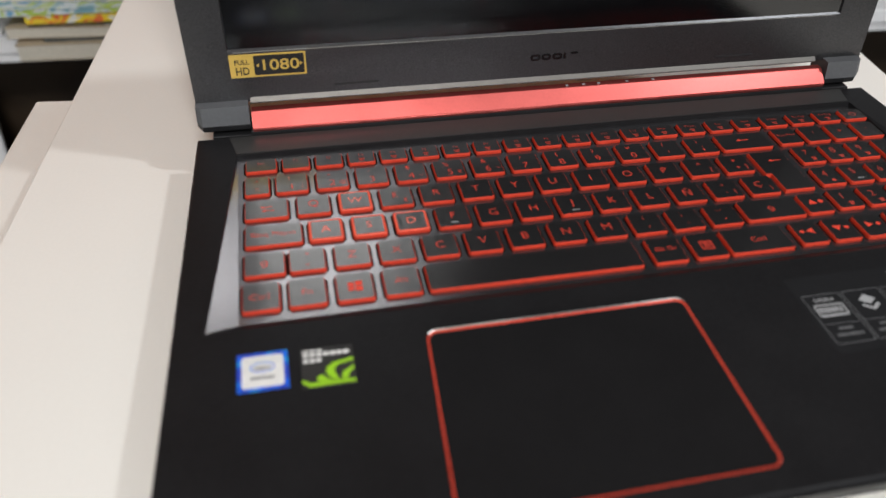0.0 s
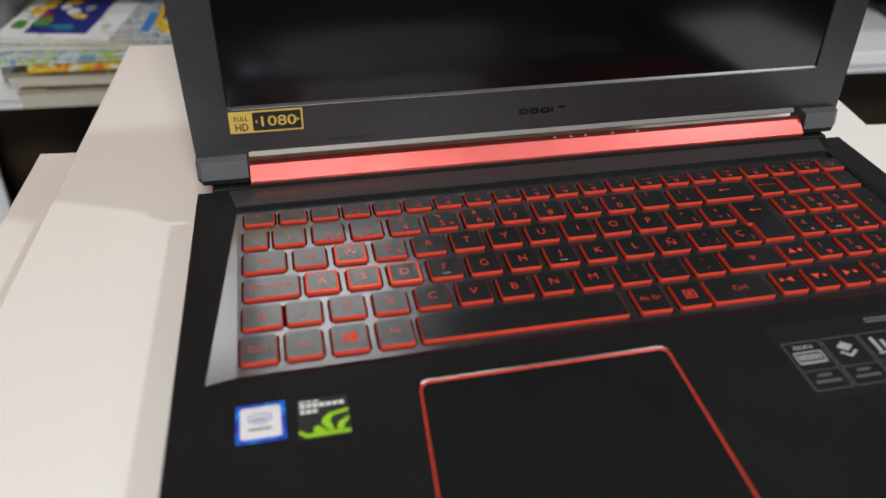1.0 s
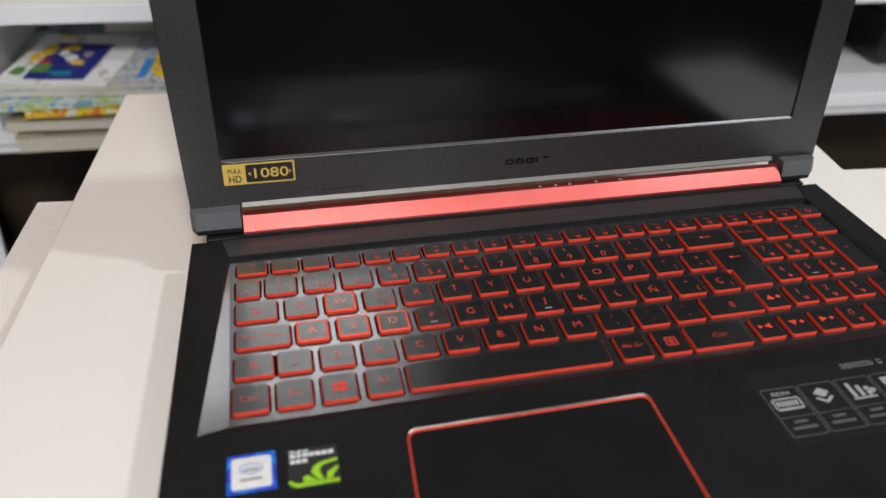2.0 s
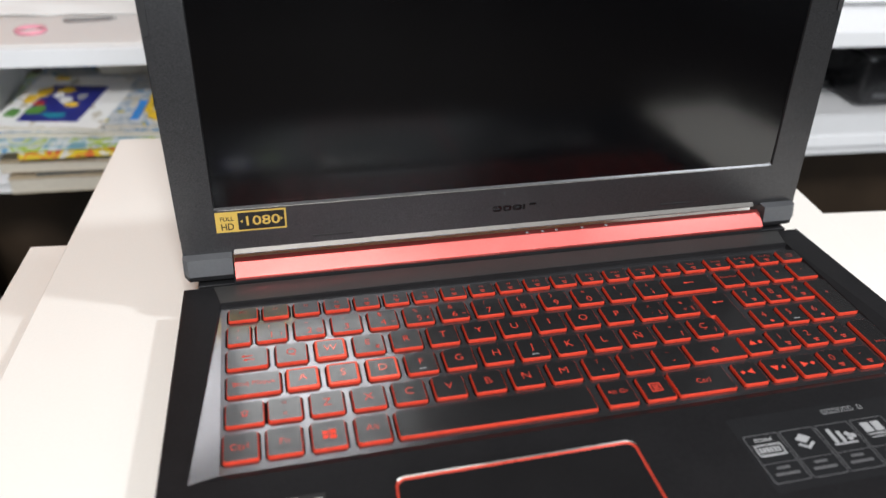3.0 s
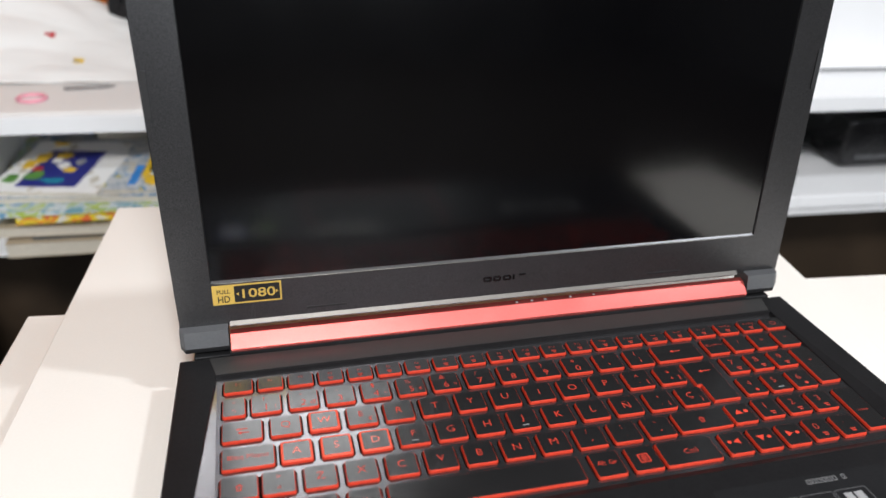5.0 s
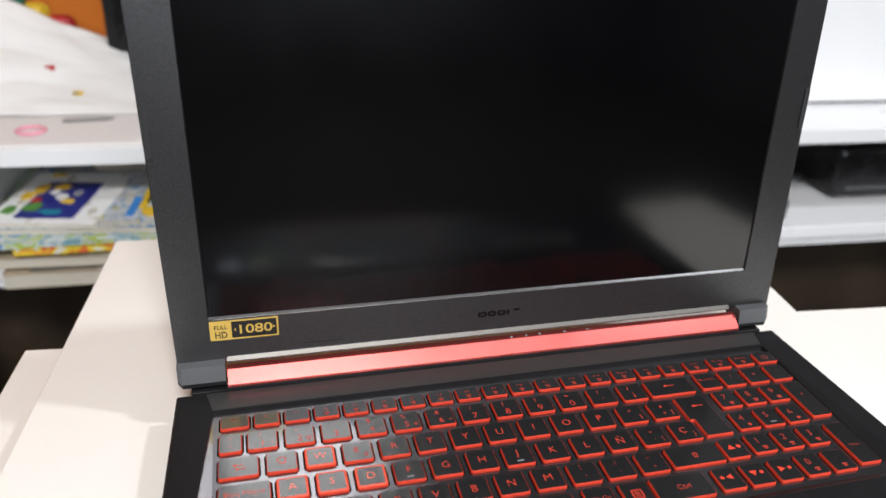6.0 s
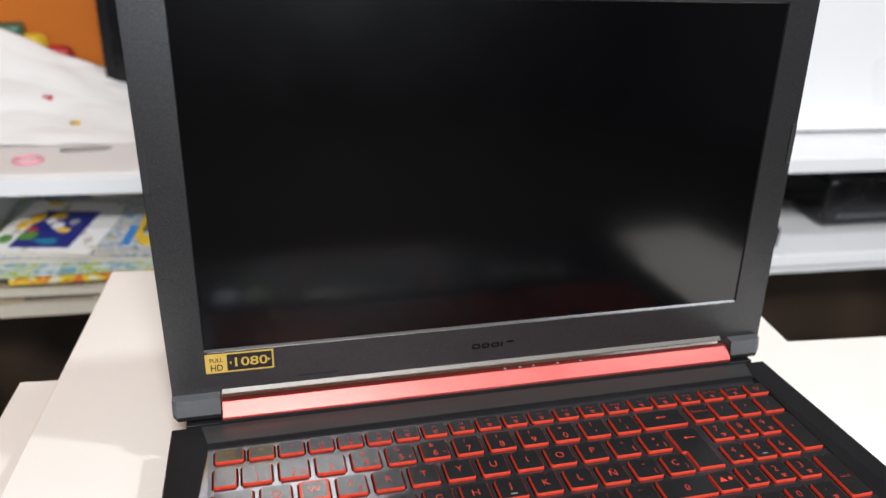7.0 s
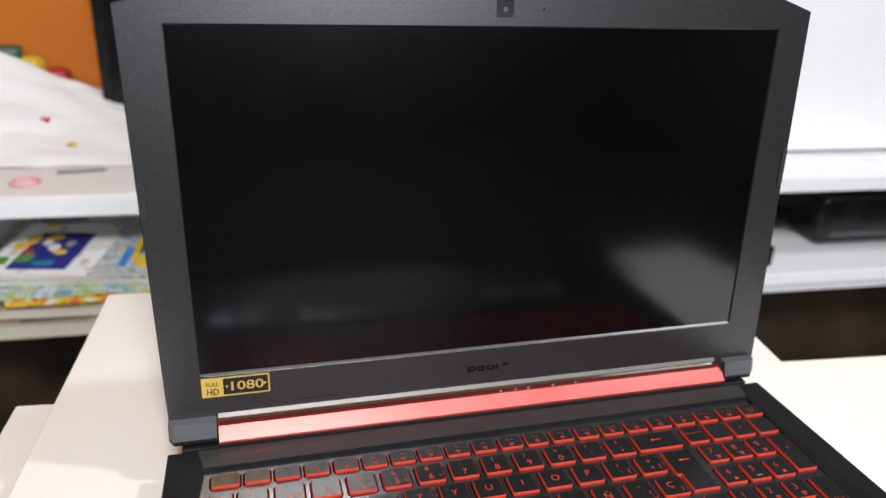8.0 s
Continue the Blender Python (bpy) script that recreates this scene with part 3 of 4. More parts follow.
    for x, s in ((0.1350, "0"), (0.1518, ".")):
        keycap(x, ys["b"] + 0.0022, 0.0128, 0.0150, [(s, 0.0066, -0.001, 0.002), ("#bars", 0.003, 0.001, -0.0040)], ink="legend_mid")


def enter_key(ys):
    """The two-row return key, notched at its lower left."""
    top, mid, bot = ys["q"] + 0.0080, ys["a"] + 0.0085, ys["a"] - 0.0060
    l0, l1, r = 0.0893, 0.0922, 0.1075
    pts = [(r, top), (l0, top), (l0, mid), (l1, mid), (l1, bot), (r, bot)]
    sgn = [(1, 1), (-1, 1), (-1, -1), (-1, -1), (-1, -1), (1, -1)]
    bm = bmesh.new()
    cx, cy = 0.1, (top + bot) / 2

    def ring(g, z):
        return [(x + sx * g - cx, y + sy * g - cy, z) for (x, y), (sx, sy) in zip(pts, sgn)]
    vr, fs = rings(bm, [ring(0.0005, -0.0020), ring(0.00042, -0.0008), ring(0.00022, -0.00018), ring(0.0, 0.0)])
    for f in fs[0] + fs[1] + fs[2]:
        f.material_index = 1
    ob = part("keycap", bm, [M["key"], M["skirt"]], laptop, "large notched return key")
    ob.location = (cx, cy, D - 0.0001)
    part("legend", icon("arrow", 0.0042), M["legend"], ob).location = (0, 0.0088, 0.00002)


keyboard()


# ---------------------------------------------------------------- touchpad and labels on the palm rest
def palm_rest():
    x0, x1, y0, y1 = -0.1004, 0.0060, -0.2405, -0.1578
    def flare(pts):
        return [(x - (0.0021 + 0.062 * (y1 - y)) * (x < -0.05), y - 0.0010 * (x < -0.05)) for x, y in pts]
    pad = part("touchpad", slab(flare(rounded(x0, y0, x1, y1, 0.0042, 6)), D - 0.0005, D + 0.00015, 0.0001), M["pad"], laptop, "smooth black touchpad")
    o, i = flare(rounded(x0 - 0.0004, y0 - 0.0004, x1 + 0.0004, y1 + 0.0004, 0.0046, 6)), flare(rounded(x0 + 0.0007, y0 + 0.0007, x1 - 0.0007, y1 - 0.0007, 0.0036, 6))
    bm = bmesh.new()
    n = len(o)
    loops = [[(x, y, D - 0.0004) for x, y in o], [(x, y, D + 0.0006) for x, y in o], [(x, y, D + 0.0001) for x, y in i]]
    rings(bm, loops, cap=False)
    part("touchpad_edge", bm, M["padred"], pad, "red chamfered metal edge")

    def around(g, h):
        return [(x, y, D + h) for x, y in flare(rounded(x0 - g, y0 - g, x1 + g, y1 + g, 0.0042 + g, 6)) if y > y1 - 0.0030]
    bm = bmesh.new()
    rows = [[bm.verts.new(p) for p in around(g, h)] for g, h in ((0.0004, 0.00055), (0.0010, 0.00095), (0.0012, 0.0009), (0.0015, -0.0002))]
    for a, b in zip(rows, rows[1:]):
        for k in range(len(a) - 1):
            bm.faces.new((a[k], a[k + 1], b[k + 1], b[k]))
    part("touchpad_bezel", bm, M["chrome"], pad, "narrow bright-cut metal lip above the touchpad")
    z = D + 0.0001
    # square processor sticker, blue border and white middle
    s1 = part("sticker", slab(rounded(-0.1755, -0.1770, -0.1566, -0.1580, 0.0005), D, z + 0.00006, 0.00005), M["blue"], laptop, "square blue and white sticker")
    part("sticker_panel", slab(rounded(-0.1738, -0.1753, -0.1583, -0.1597, 0.0012), z, z + 0.00014, 0.00004), M["white_print"], s1)
    part("sticker_ring", frame_ring([(-0.1662 + 0.0047 * math.cos(a * .3927), -0.1656 + 0.0026 * math.sin(a * .3927)) for a in range(16)],
                                    [(-0.1662 + 0.0042 * math.cos(a * .3927), -0.1656 + 0.0021 * math.sin(a * .3927)) for a in range(16)], z + 0.0001, z + 0.00018), M["blue"], s1)
    for a, b, y in ((-0.1690, -0.1634, -0.1660), (-0.1705, -0.1620, -0.1708)):
        part("print_bar", slab([(a, y - 0.0006), (b, y - 0.0006), (b, y + 0.0006), (a, y + 0.0006)], z, z + 0.00019, 0.00002), M["grey_print"], s1)
    # black sticker with lime shapes
    s2 = part("sticker", slab(rounded(-0.1520, -0.1790, -0.1322, -0.1592, 0.0005), D, z + 0.00006, 0.00005), M["ink"], laptop, "square black sticker with lime green shapes")
    for a, b, y, h in ((-0.1510, -0.1430, -0.1606, 0.0010), (-0.1510, -0.1332, -0.1627, 0.0019), (-0.1510, -0.1438, -0.1656, 0.0019)):
        w = (b - a)
        k = max(2, round(w / 0.0026))
        for j in range(k):
            xa = a + w * j / k
            part("print_bar", slab([(xa, y - h / 2), (xa + w / k * 0.8, y - h / 2), (xa + w / k * 0.8, y + h / 2), (xa, y + h / 2)], z, z + 0.0001, 0.00002), M["white_print"], s2)
    for pts in ([(-0.1518, -0.1745), (-0.1490, -0.1766), (-0.1324, -0.1766), (-0.1324, -0.1782), (-0.1494, -0.1784), (-0.1521, -0.1760)],
                [(-0.1432, -0.1722), (-0.1424, -0.1695), (-0.1400, -0.1676), (-0.1324, -0.1660), (-0.1324, -0.1676), (-0.1385, -0.1690), (-0.1400, -0.1715), (-0.1384, -0.1762), (-0.1405, -0.1762)],
                [(-0.1375, -0.1762), (-0.1368, -0.1728), (-0.1324, -0.1700), (-0.1324, -0.1716), (-0.1345, -0.1740), (-0.1350, -0.1762)],
                [(-0.1466, -0.1740), (-0.1446, -0.1730), (-0.1410, -0.1764), (-0.1460, -0.1764)]):
        part("lime_shape", slab(pts, z, z + 0.0001, 0.00002), M["green"], s2)
    # dark feature label with four framed fields
    lb = part("feature_label", slab(rounded(0.0540, -0.1975, 0.1480, -0.1535, 0.002), D, z, 0.00004), M["film"], laptop, "dark film label with grey pictograms")
    for k in range(8):
        xa = 0.1030 + k * 0.0029 + (0.002 if k > 5 else 0)
        if k < 7:
            part("print_bar", frame_ring(rounded(xa, -0.1592, xa + 0.0021, -0.1562, 0.0003), rounded(xa + 0.0004, -0.1588, xa + 0.0017, -0.1566, 0.0002), z - 0.00002, z + 0.00005), M["grey_print"], lb)
    for k in range(5):
        xa = 0.0566 + 0.0186 * k - 0.0003
        w = 0.0176
        if k == 4:
            break
        fr = part("field_frame", frame_ring(rounded(xa, -0.1930, xa + w, -0.1650, 0.0012), rounded(xa + 0.0004, -0.1926, xa + w - 0.0004, -0.1654, 0.0009), z - 0.00002, z + 0.00005), M["grey_dim"], lb)
        nb = 3
        bars = [(xa + 0.0004, -0.1822, xa + w - 0.0004, -0.1819), (xa + 0.0055, -0.1855, xa + 0.0120, -0.1842), (xa + 0.003, -0.1890, xa + 0.0146, -0.1876)]
        c = xa + w / 2
        if k == 0:
            bars += [(c - 0.0068, -0.1780, c + 0.0068, -0.1768), (c - 0.0068, -0.1718, c + 0.0068, -0.1710), (c - 0.0068, -0.1780, c - 0.006, -0.1710), (c + 0.006, -0.1780, c + 0.0068, -0.1710)]
            bars += [(c - 0.0052 + j * 0.0018, -0.1758, c - 0.0040 + j * 0.0018, -0.1728) for j in range(6)]
        elif k == 2:
            bars += [(c - 0.0050, -0.1765, c - 0.003, -0.1680), (c - 0.001, -0.1765, c + 0.001, -0.1700), (c - 0.006, -0.1780, c + 0.006, -0.1770)]
        elif k == 3:
            bars += [(c - 0.0050, -0.1735, c - 0.0006, -0.1675), (c + 0.0006, -0.1735, c + 0.005, -0.1675), (c - 0.005, -0.1752, c + 0.005, -0.1744), (c - 0.0045, -0.177, c + 0.0045, -0.1763)]
        for q, (a, b, cc, d) in enumerate(bars):
            part("print_bar", slab([(a, b), (cc, b), (cc, d), (a, d)], z - 0.00002, z + 0.00005, 0.00001), M["grey_dim"] if q < nb else M["icon"], fr)
        if k == 0:
            lettering("DDR4", 0.0030, M["icon"], Matrix.Translation((c, -0.1684, z + 0.00005)), fr, "lettering", 0.0088)
        if k == 1:
            for j in range(3):
                s = 0.0044 - j * 0.0002
                yy = -0.1742 + j * 0.0016
                o = [(c - s, yy), (c, yy - s * 0.75), (c + s, yy), (c, yy + s * 0.75)]
                part("print_bar", slab(o, z - 0.00002, z + 0.00005 + j * 0.00003, 0.00001), M["icon"] if j != 1 else M["film"], fr)
        if k == 2:
            for j in range(3):
                a = j * 2.1
                ccx, ccy = c + 0.0045 + 0.0016 * math.cos(a), -0.1738 + 0.0016 * math.sin(a)
                part("print_bar", slab([(ccx + 0.0014 * math.cos(q * .785), ccy + 0.0014 * math.sin(q * .785)) for q in range(8)], z - 0.00002, z + 0.00006 + j * 0.00002, 0.00001), M["icon"], fr)


palm_rest()


# ---------------------------------------------------------------- media bench and what stands on it
def bench():
    b = thing("media_bench", "long white lacquered media bench with open compartments", "bench", at=(0, 0, FLOOR))
    inv = Matrix.Translation((0, 0, -FLOOR)) @ ROOM

    def add(name, a, c, m="bench", bevel=0.0015):
        bm = boxed(a, c, bevel)
        bmesh.ops.transform(bm, matrix=inv, verts=bm.verts)
        return part(name, bm, M[m], b)
    F = 0.56
    add("top_board", (-1.25, F, -0.042), (1.5, 0.985, -0.020))
    add("lower_board", (-1.25, F, -0.192), (1.5, 0.985, -0.172))
    add("lower_rail", (-1.25, F + 0.006, -0.206), (1.5, F + 0.05, -0.1925), "bench")
    for x in (-0.525, 0.25, 1.1):
        add("divider", (x, F + 0.004, -0.1715), (x + 0.018, 0.97, -0.0425))
    # near-black colour puts the compartments' shade into their back panel
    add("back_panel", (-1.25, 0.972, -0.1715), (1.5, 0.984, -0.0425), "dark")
    # dark brown with strongly uneven tone, set back below the boards
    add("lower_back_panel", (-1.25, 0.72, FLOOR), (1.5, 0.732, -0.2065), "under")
    for x in (-1.2, 1.45):
        add("leg", (x - 0.02, F + 0.1, FLOOR), (x + 0.02, 0.715, -0.2065))


bench()


def rb(name, a, c, material, label, category, bevel=0.002, turn=0.0, group=""):
    """A box-like thing in the bench's axes, turned about its middle."""
    mid = Vector([(p + q) / 2 for p, q in zip(a, c)])
    h = [abs(q - p) / 2 for p, q in zip(a, c)]
    ob = part(name, boxed((-h[0], -h[1], 0), (h[0], h[1], 2 * h[2]), bevel), material)
    ob.matrix_world = ROOM @ Matrix.Translation((mid.x, mid.y, min(a[2], c[2]))) @ Matrix.Rotation(radians(turn), 4, "Z")
    return tagged(ob, label, category, group)


def television():
    t = thing("television", "black flat television standing on the white bench", "television")
    t.matrix_world = ROOM @ Matrix.Translation((-0.01, 0.85, -0.020))
    part("panel", boxed((-0.375, -0.018, 0.052), (0.375, 0.012, 0.50), 0.004), M["tv"], t)
    part("display", boxed((-0.360, -0.0195, 0.068), (0.360, -0.0185, 0.485)), M["gloss_black"], t)
    part("neck", boxed((-0.03, -0.008, 0.006), (0.03, 0.010, 0.06), 0.002), M["tv"], t)
    part("foot", boxed((-0.14, -0.07, 0.0), (0.14, 0.07, 0.008), 0.002), M["tv"], t)


television()


def white_cabinet():
    c = thing("cabinet", "plain white cabinet standing on the bench", "cabinet")
    c.matrix_world = ROOM @ Matrix.Translation((0.0, 0.0, -0.020))
    # recessed base, coloured grey for the shadow line in the gap below the door
    part("shadow_gap_base", boxed((0.452, 0.684, 0.0), (1.498, 0.97, 0.005)), M["grey_print"], c)
    part("body", boxed((0.45, 0.695, 0.005), (1.5, 0.98, 0.42), 0.002), M["bench"], c)
    part("door", boxed((0.452, 0.676, 0.006), (1.498, 0.694, 0.418), 0.002), M["bench"], c)


white_cabinet()


def magazine(x, y, z, w, d, h, turn, cover, label, group="pile of magazines", edge=None):
    mag = thing("magazine", label, "magazine", group)
    mag.matrix_world = ROOM @ Matrix.Translation((x, y, z)) @ Matrix.Rotation(radians(turn), 4, "Z")
    part("page_block", boxed((-w / 2 + 0.001, -d / 2 + 0.001, 0.0004), (w / 2 - 0.001, d / 2 - 0.001, h - 0.0004)), edge or M["pages"], mag)
    n = 8
    for zz, nm in ((0.0, "back_cover"), (h - 0.0004, "cover")):
        bm = bmesh.new()
        g = [[bm.verts.new((-w / 2 + w * i / n, -d / 2 + d * j / n, zz + (0.0006 * math.sin(i * 1.3 + j) if nm == "cover" else 0))) for j in range(n + 1)] for i in range(n + 1)]
        for i in range(n):
            for j in range(n):
                bm.faces.new((g[i][j], g[i + 1][j], g[i + 1][j + 1], g[i][j + 1]))
        r = bmesh.ops.extrude_face_region(bm, geom=list(bm.faces))
        for v in r["geom"]:
            if isinstance(v, bmesh.types.BMVert):
                v.co.z += 0.0004
        part(nm, bm, cover, mag)
    return mag


BT = -0.172


def blot(cx, cy, rx, ry, seed, n=14):
    """An uneven round outline."""
    rnd = random.Random(seed)
    return [(cx + rx * k * math.cos(a), cy + ry * k * math.sin(a)) for a, k in ((6.283 * i / n, rnd.uniform(0.7, 1.1)) for i in range(n))]


def magazines():
    z = BT
    piles = [(-0.328, 0.635, 0.29, 0.27, 0.018, 1, "beige", "", "thick beige catalogue with worn edges"),
             (-0.318, 0.640, 0.26, 0.26, 0.003, 3, "slate", "slate", "thin slate grey booklet between beige folders"),
             (-0.332, 0.638, 0.29, 0.27, 0.012, -1, "beige", "", "plain beige card folder with worn edges"),
             (-0.318, 0.640, 0.28, 0.26, 0.004, 1, "cover_d", "slate", "thin grey-green magazine in the pile"),
             (-0.314, 0.640, 0.29, 0.27, 0.009, 2, "cover_c", "cover_c", "white and yellow magazine with red stripes"),
             (-0.345, 0.63, 0.30, 0.25, 0.006, 3, "cover_d", "cover_d", "pale blue-green and grey magazine"),
             (-0.335, 0.635, 0.30, 0.24, 0.007, -3, "cover_b", "", "pale blue and white magazine")]
    for x, y, w, d, h, t, c, e, lab in piles:
        magazine(x, y, z, w, d, h, t, M[c], lab, edge=M[e] if e else None)
        z += h + 0.0012
    top = magazine(-0.415, 0.605, z, 0.130, 0.168, 0.005, -8, M["paper"], "white booklet with a blue and yellow cover picture")
    pic = part("cover_picture", boxed((-0.036, -0.068, 0.0052), (0.034, 0.046, 0.0064)), M["cover_plain"], top, "navy cover picture with bright shapes")
    for cx, cy, rx, ry, ink in ((-0.037, 0.020, 0.010, 0.019, "ink_yellow"), (-0.046, -0.002, 0.008, 0.014, "ink_yellow"), (-0.012, 0.030, 0.011, 0.014, "ink_yellow"), (-0.016, 0.012, 0.007, 0.010, "paper"),
                               (0.010, -0.018, 0.009, 0.008, "ink_yellow"), (-0.002, -0.004, 0.010, 0.012, "paper"), (-0.026, -0.038, 0.013, 0.015, "ink_green"), (-0.050, -0.046, 0.008, 0.014, "ink_green"),
                               (0.002, -0.052, 0.015, 0.009, "ink_teal"), (-0.030, -0.016, 0.008, 0.008, "redp"), (0.014, 0.008, 0.007, 0.010, "icon"), (-0.034, 0.072, 0.011, 0.006, "ink_yellow")):
        part("printed_shape", slab(blot(cx, cy, rx, ry, cx + cy), 0.0056, 0.0068 + 0.0002 * abs(cx) / 0.05, 0.0001), M[ink], pic)
    side = magazine(-0.275, 0.600, z, 0.155, 0.17, 0.005, -5, M["cover_b"], "pale magazine with blue and yellow print")
    for pts, ink in (([(-0.050, -0.070), (-0.041, -0.070), (-0.040, -0.012), (-0.052, -0.010)], "ink_blue"), ([(-0.040, -0.045), (-0.030, -0.050), (-0.032, 0.045), (-0.044, 0.040)], "ink_yellow"),
                     ([(-0.034, -0.030), (-0.029, -0.030), (-0.030, 0.020), (-0.034, 0.020)], "slate"), (blot(-0.020, -0.055, 0.013, 0.018, 4), "ink_yellow"), (blot(0.006, -0.030, 0.012, 0.020, 5), "ink_green")):
        part("printed_shape", slab(pts, 0.0052, 0.0064, 0.0001), M[ink], side)
    magazine(-0.300, 0.78, BT, 0.20, 0.14, 0.10, 0, M["brown"], "thick stack of brown cardboard folders")


magazines()


def sheet(x, y, corners, seed, label, material, lumps=0.006, marks=()):
    """A crumpled sheet hung over four corner heights."""
    rnd = random.Random(seed)
    n = 72 if marks else 24
    bm = bmesh.new()
    g = []
    off = Vector((rnd.random() * 9, rnd.random() * 9, 0))
    for i in range(n + 1):
        row = []
        for j in range(n + 1):
            a, b = i / n, j / n
            p = [sum(c[k] * w for c, w in zip(corners, ((1 - a) * (1 - b), a * (1 - b), a * b, (1 - a) * b))) for k in range(3)]
            f = min(1.0, b * 3) * (noise.noise(Vector((a * 2.6, b * 2.6, 0)) + off) + 1.6 * abs(noise.noise(Vector((a * 3.4, b * 2.2, 4)) + off))) + 0.5 * abs(noise.noise(Vector((a * 5, b * 5, 1)) + off))
            row.append(bm.verts.new((p[0], p[1], p[2] + lumps * (f + 0.6 * min(1.0, b * 3 + 0.05)))))
        g.append(row)
    for i in range(n):
        for j in range(n):
            f = bm.faces.new((g[i][j], g[i + 1][j], g[i + 1][j + 1], g[i][j + 1]))
            for a, b, rad, k in marks:
                if math.hypot((i + 0.5) / n - a, ((j + 0.5) / n - b) * 0.45) < rad * 1.6:
                    f.material_index = k
    r = bmesh.ops.extrude_face_region(bm, geom=list(bm.faces))
    for v in r["geom"]:
        if isinstance(v, bmesh.types.BMVert):
            v.co.z += 0.0004
    ob = part("paper_sheet", bm, material, smooth=True)
    ob.matrix_world = ROOM
    return tagged(ob, label, "paper", "loose papers on the bench")


def papers():
    z = -0.0196
    sheet(0, 0, [(-0.78, 0.564, z), (-0.30, 0.565, z), (-0.27, 0.90, z), (-0.74, 0.92, z)], 3, "large white paper sheet lying on the bench", M["paper"], 0.0008)
    s = sheet(0, 0, [(-0.74, 0.68, z + 0.0022), (-0.27, 0.69, z + 0.0020), (-0.27, 0.85, z + 0.014), (-0.70, 0.86, 0.155)], 8, "crumpled white drawing paper with coloured marks", [M["paper"], M["yellow"], M["redp"], M["grey_print"]], 0.0075, [(0.692, 0.255, 0.011, 1), (0.692, 0.255, 0.005, 3), (0.60, 0.50, 0.007, 2)])


papers()


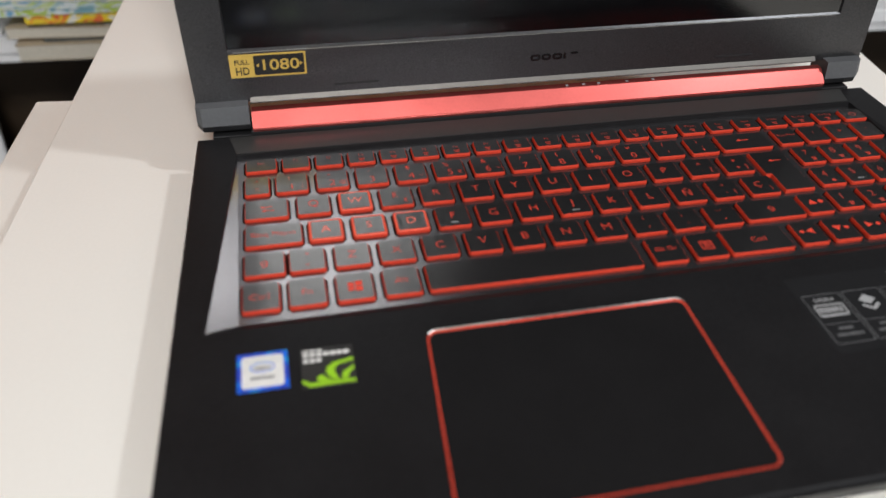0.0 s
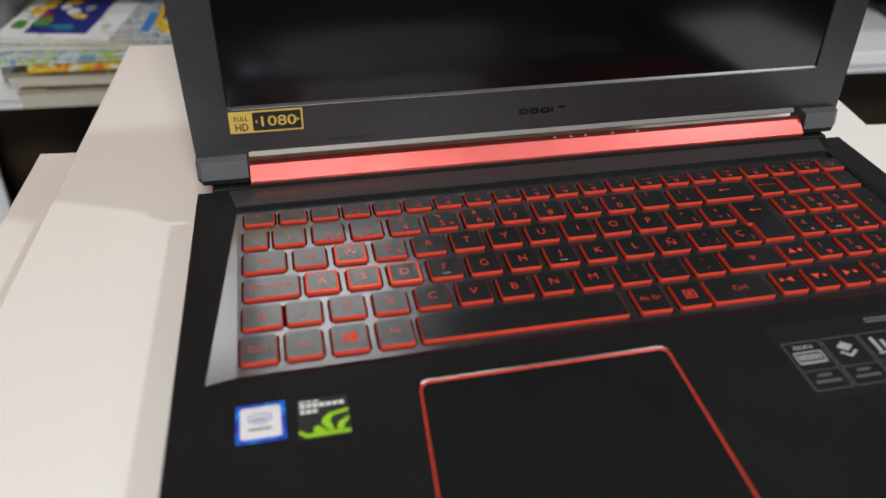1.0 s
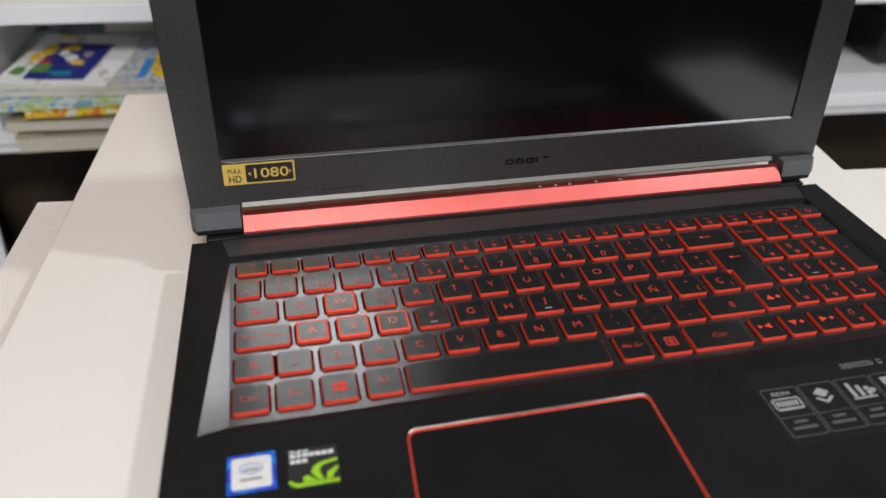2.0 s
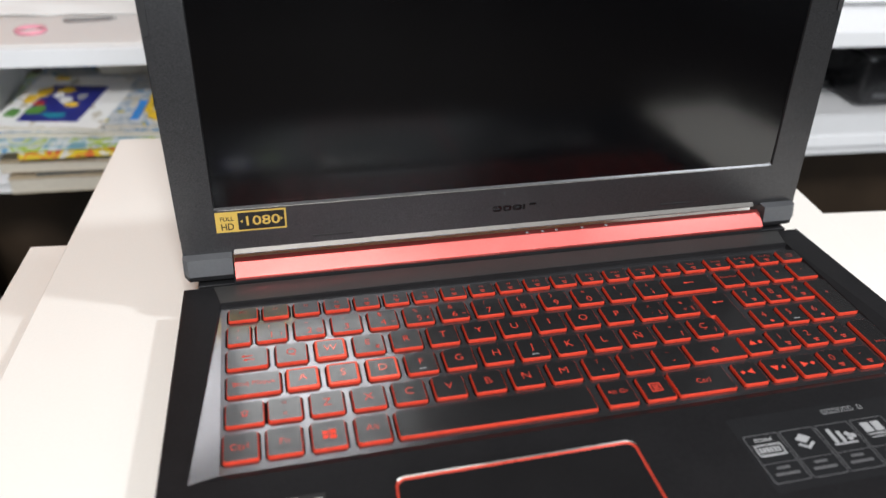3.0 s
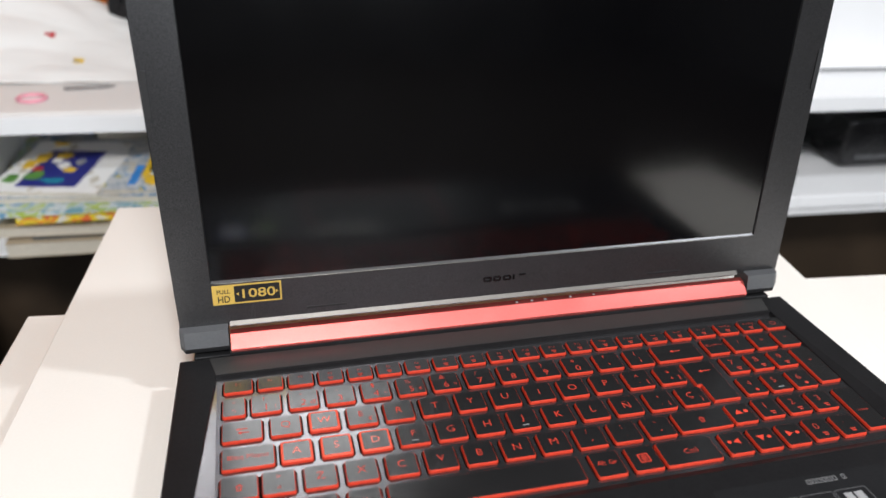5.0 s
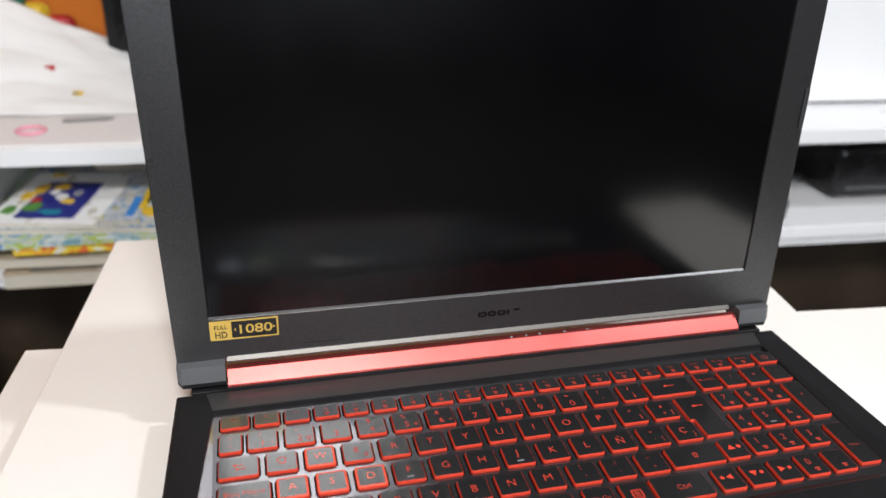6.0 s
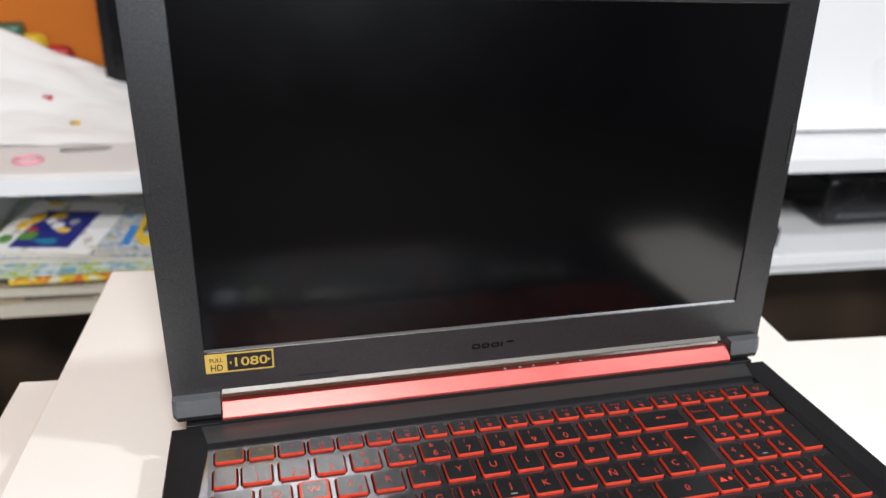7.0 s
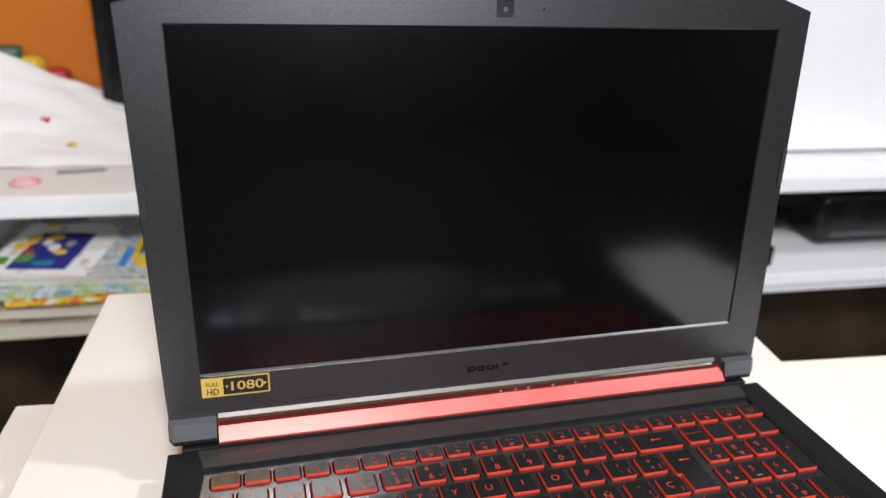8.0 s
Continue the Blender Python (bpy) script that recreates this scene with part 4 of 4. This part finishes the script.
def bench_clutter():
    rg = bmesh.new()
    n, m = 28, 8
    vs = [[rg.verts.new(((0.0165 + 0.0022 * math.cos(6.283 * j / m)) * math.cos(6.283 * i / n), (0.0165 + 0.0022 * math.cos(6.283 * j / m)) * math.sin(6.283 * i / n) * 0.9,
                         0.0022 * math.sin(6.283 * j / m))) for j in range(m)] for i in range(n)]
    for i in range(n):
        for j in range(m):
            rg.faces.new((vs[i][j], vs[(i + 1) % n][j], vs[(i + 1) % n][(j + 1) % m], vs[i][(j + 1) % m]))
    ob = part("hair_tie", rg, M["pink"], smooth=True)
    ob.matrix_world = ROOM @ Matrix.Translation((-0.445, 0.622, -0.0160))
    tagged(ob, "pink ring-shaped hair tie lying on paper", "hair tie")
    bm = bmesh.new()
    bmesh.ops.create_cone(bm, cap_ends=True, segments=10, radius1=0.0018, radius2=0.0018, depth=0.055)
    bmesh.ops.create_cone(bm, cap_ends=True, segments=10, radius1=0.0018, radius2=0.0004, depth=0.008, matrix=Matrix.Translation((0, 0, 0.0315)))
    ob = part("pen", bm, M["grey_print"], smooth=True)
    ob.matrix_world = ROOM @ pose(-0.388, 0.660, -0.0150, 0, 90, 8)
    tagged(ob, "slim grey pen lying on the papers", "pen")
    rb("toy_block", (-0.575, 0.872, -0.02), (-0.505, 0.92, 0.106), M["teal"], "dark green plastic toy block", "toy", 0.006, 10, "toys behind the papers")
    rb("toy_block", (-0.515, 0.875, -0.02), (-0.475, 0.915, 0.092), M["yellow"], "yellow plastic toy block", "toy", 0.012, -12, "toys behind the papers")
    rb("toy_block", (-0.485, 0.88, -0.02), (-0.440, 0.92, 0.074), M["redp"], "red plastic toy block", "toy", 0.014, 5, "toys behind the papers")
    # compartment beside the laptop
    c = thing("console", "black electronic box inside the open compartment", "console")
    c.matrix_world = ROOM @ Matrix.Translation((0.875, 0.77, BT))
    part("body", boxed((-0.15, -0.12, 0.004), (0.15, 0.12, 0.085), 0.008, 3), M["gloss_black"], c)
    part("front_trim", boxed((-0.13, -0.1215, 0.018), (0.13, -0.1195, 0.024), 0.0005), M["cap"], c)
    for x in (-0.12, 0.12):
        for y in (-0.09, 0.09):
            part("foot", boxed((x - 0.012, y - 0.012, 0), (x + 0.012, y + 0.012, 0.0045), 0.001), M["rubber"], c)
    a = thing("adapter", "small black plug adapter lying on the shelf", "adapter")
    a.matrix_world = ROOM @ Matrix.Translation((0.590, 0.60, BT))
    part("body", boxed((-0.022, -0.015, 0.0), (0.016, 0.015, 0.034), 0.005, 3), M["gloss_black"], a)
    part("socket", boxed((0.0155, -0.006, 0.010), (0.0185, 0.006, 0.024), 0.001), M["cap"], a)


bench_clutter()


def storage_box():
    b = thing("storage_box", "pale grey storage box standing on the floor", "box")
    b.matrix_world = pose(-0.655, 0.53, FLOOR, 0, 0, 19)
    part("body", boxed((-0.15, -0.25, 0.0), (0.15, 0.25, 0.185), 0.006), M["bench"], b)
    part("lid", boxed((-0.155, -0.255, 0.185), (0.155, 0.255, 0.20), 0.004), M["bench"], b)


storage_box()


def cable(points, r, label):
    cu = bpy.data.curves.new("cable", "CURVE")
    cu.dimensions, cu.bevel_depth, cu.bevel_resolution, cu.resolution_u = "3D", r, 3, 6
    sp = cu.splines.new("BEZIER")
    sp.bezier_points.add(len(points) - 1)
    for b, p in zip(sp.bezier_points, points):
        b.co, b.handle_left_type, b.handle_right_type = p, "AUTO", "AUTO"
    tmp = new("cable", cu)
    me = bpy.data.meshes.new_from_object(tmp.evaluated_get(bpy.context.evaluated_depsgraph_get()))
    bpy.data.objects.remove(tmp)
    me.materials.clear()
    me.materials.append(M["rubber"])
    ob = new("cable", me)
    ob.matrix_world = ROOM
    return tagged(ob, label, "cable", "cables behind the console")


cable([(0.50, 0.80, BT + 0.006), (0.60, 0.775, BT + 0.006), (0.68, 0.745, BT + 0.006), (0.722, 0.735, BT + 0.012)], 0.0055, "thick black cable lying on the white shelf")
cable([(0.46, 0.84, BT + 0.005), (0.58, 0.83, BT + 0.005), (0.66, 0.80, BT + 0.005), (0.722, 0.80, BT + 0.012)], 0.0045, "thin black cable lying on the white shelf")
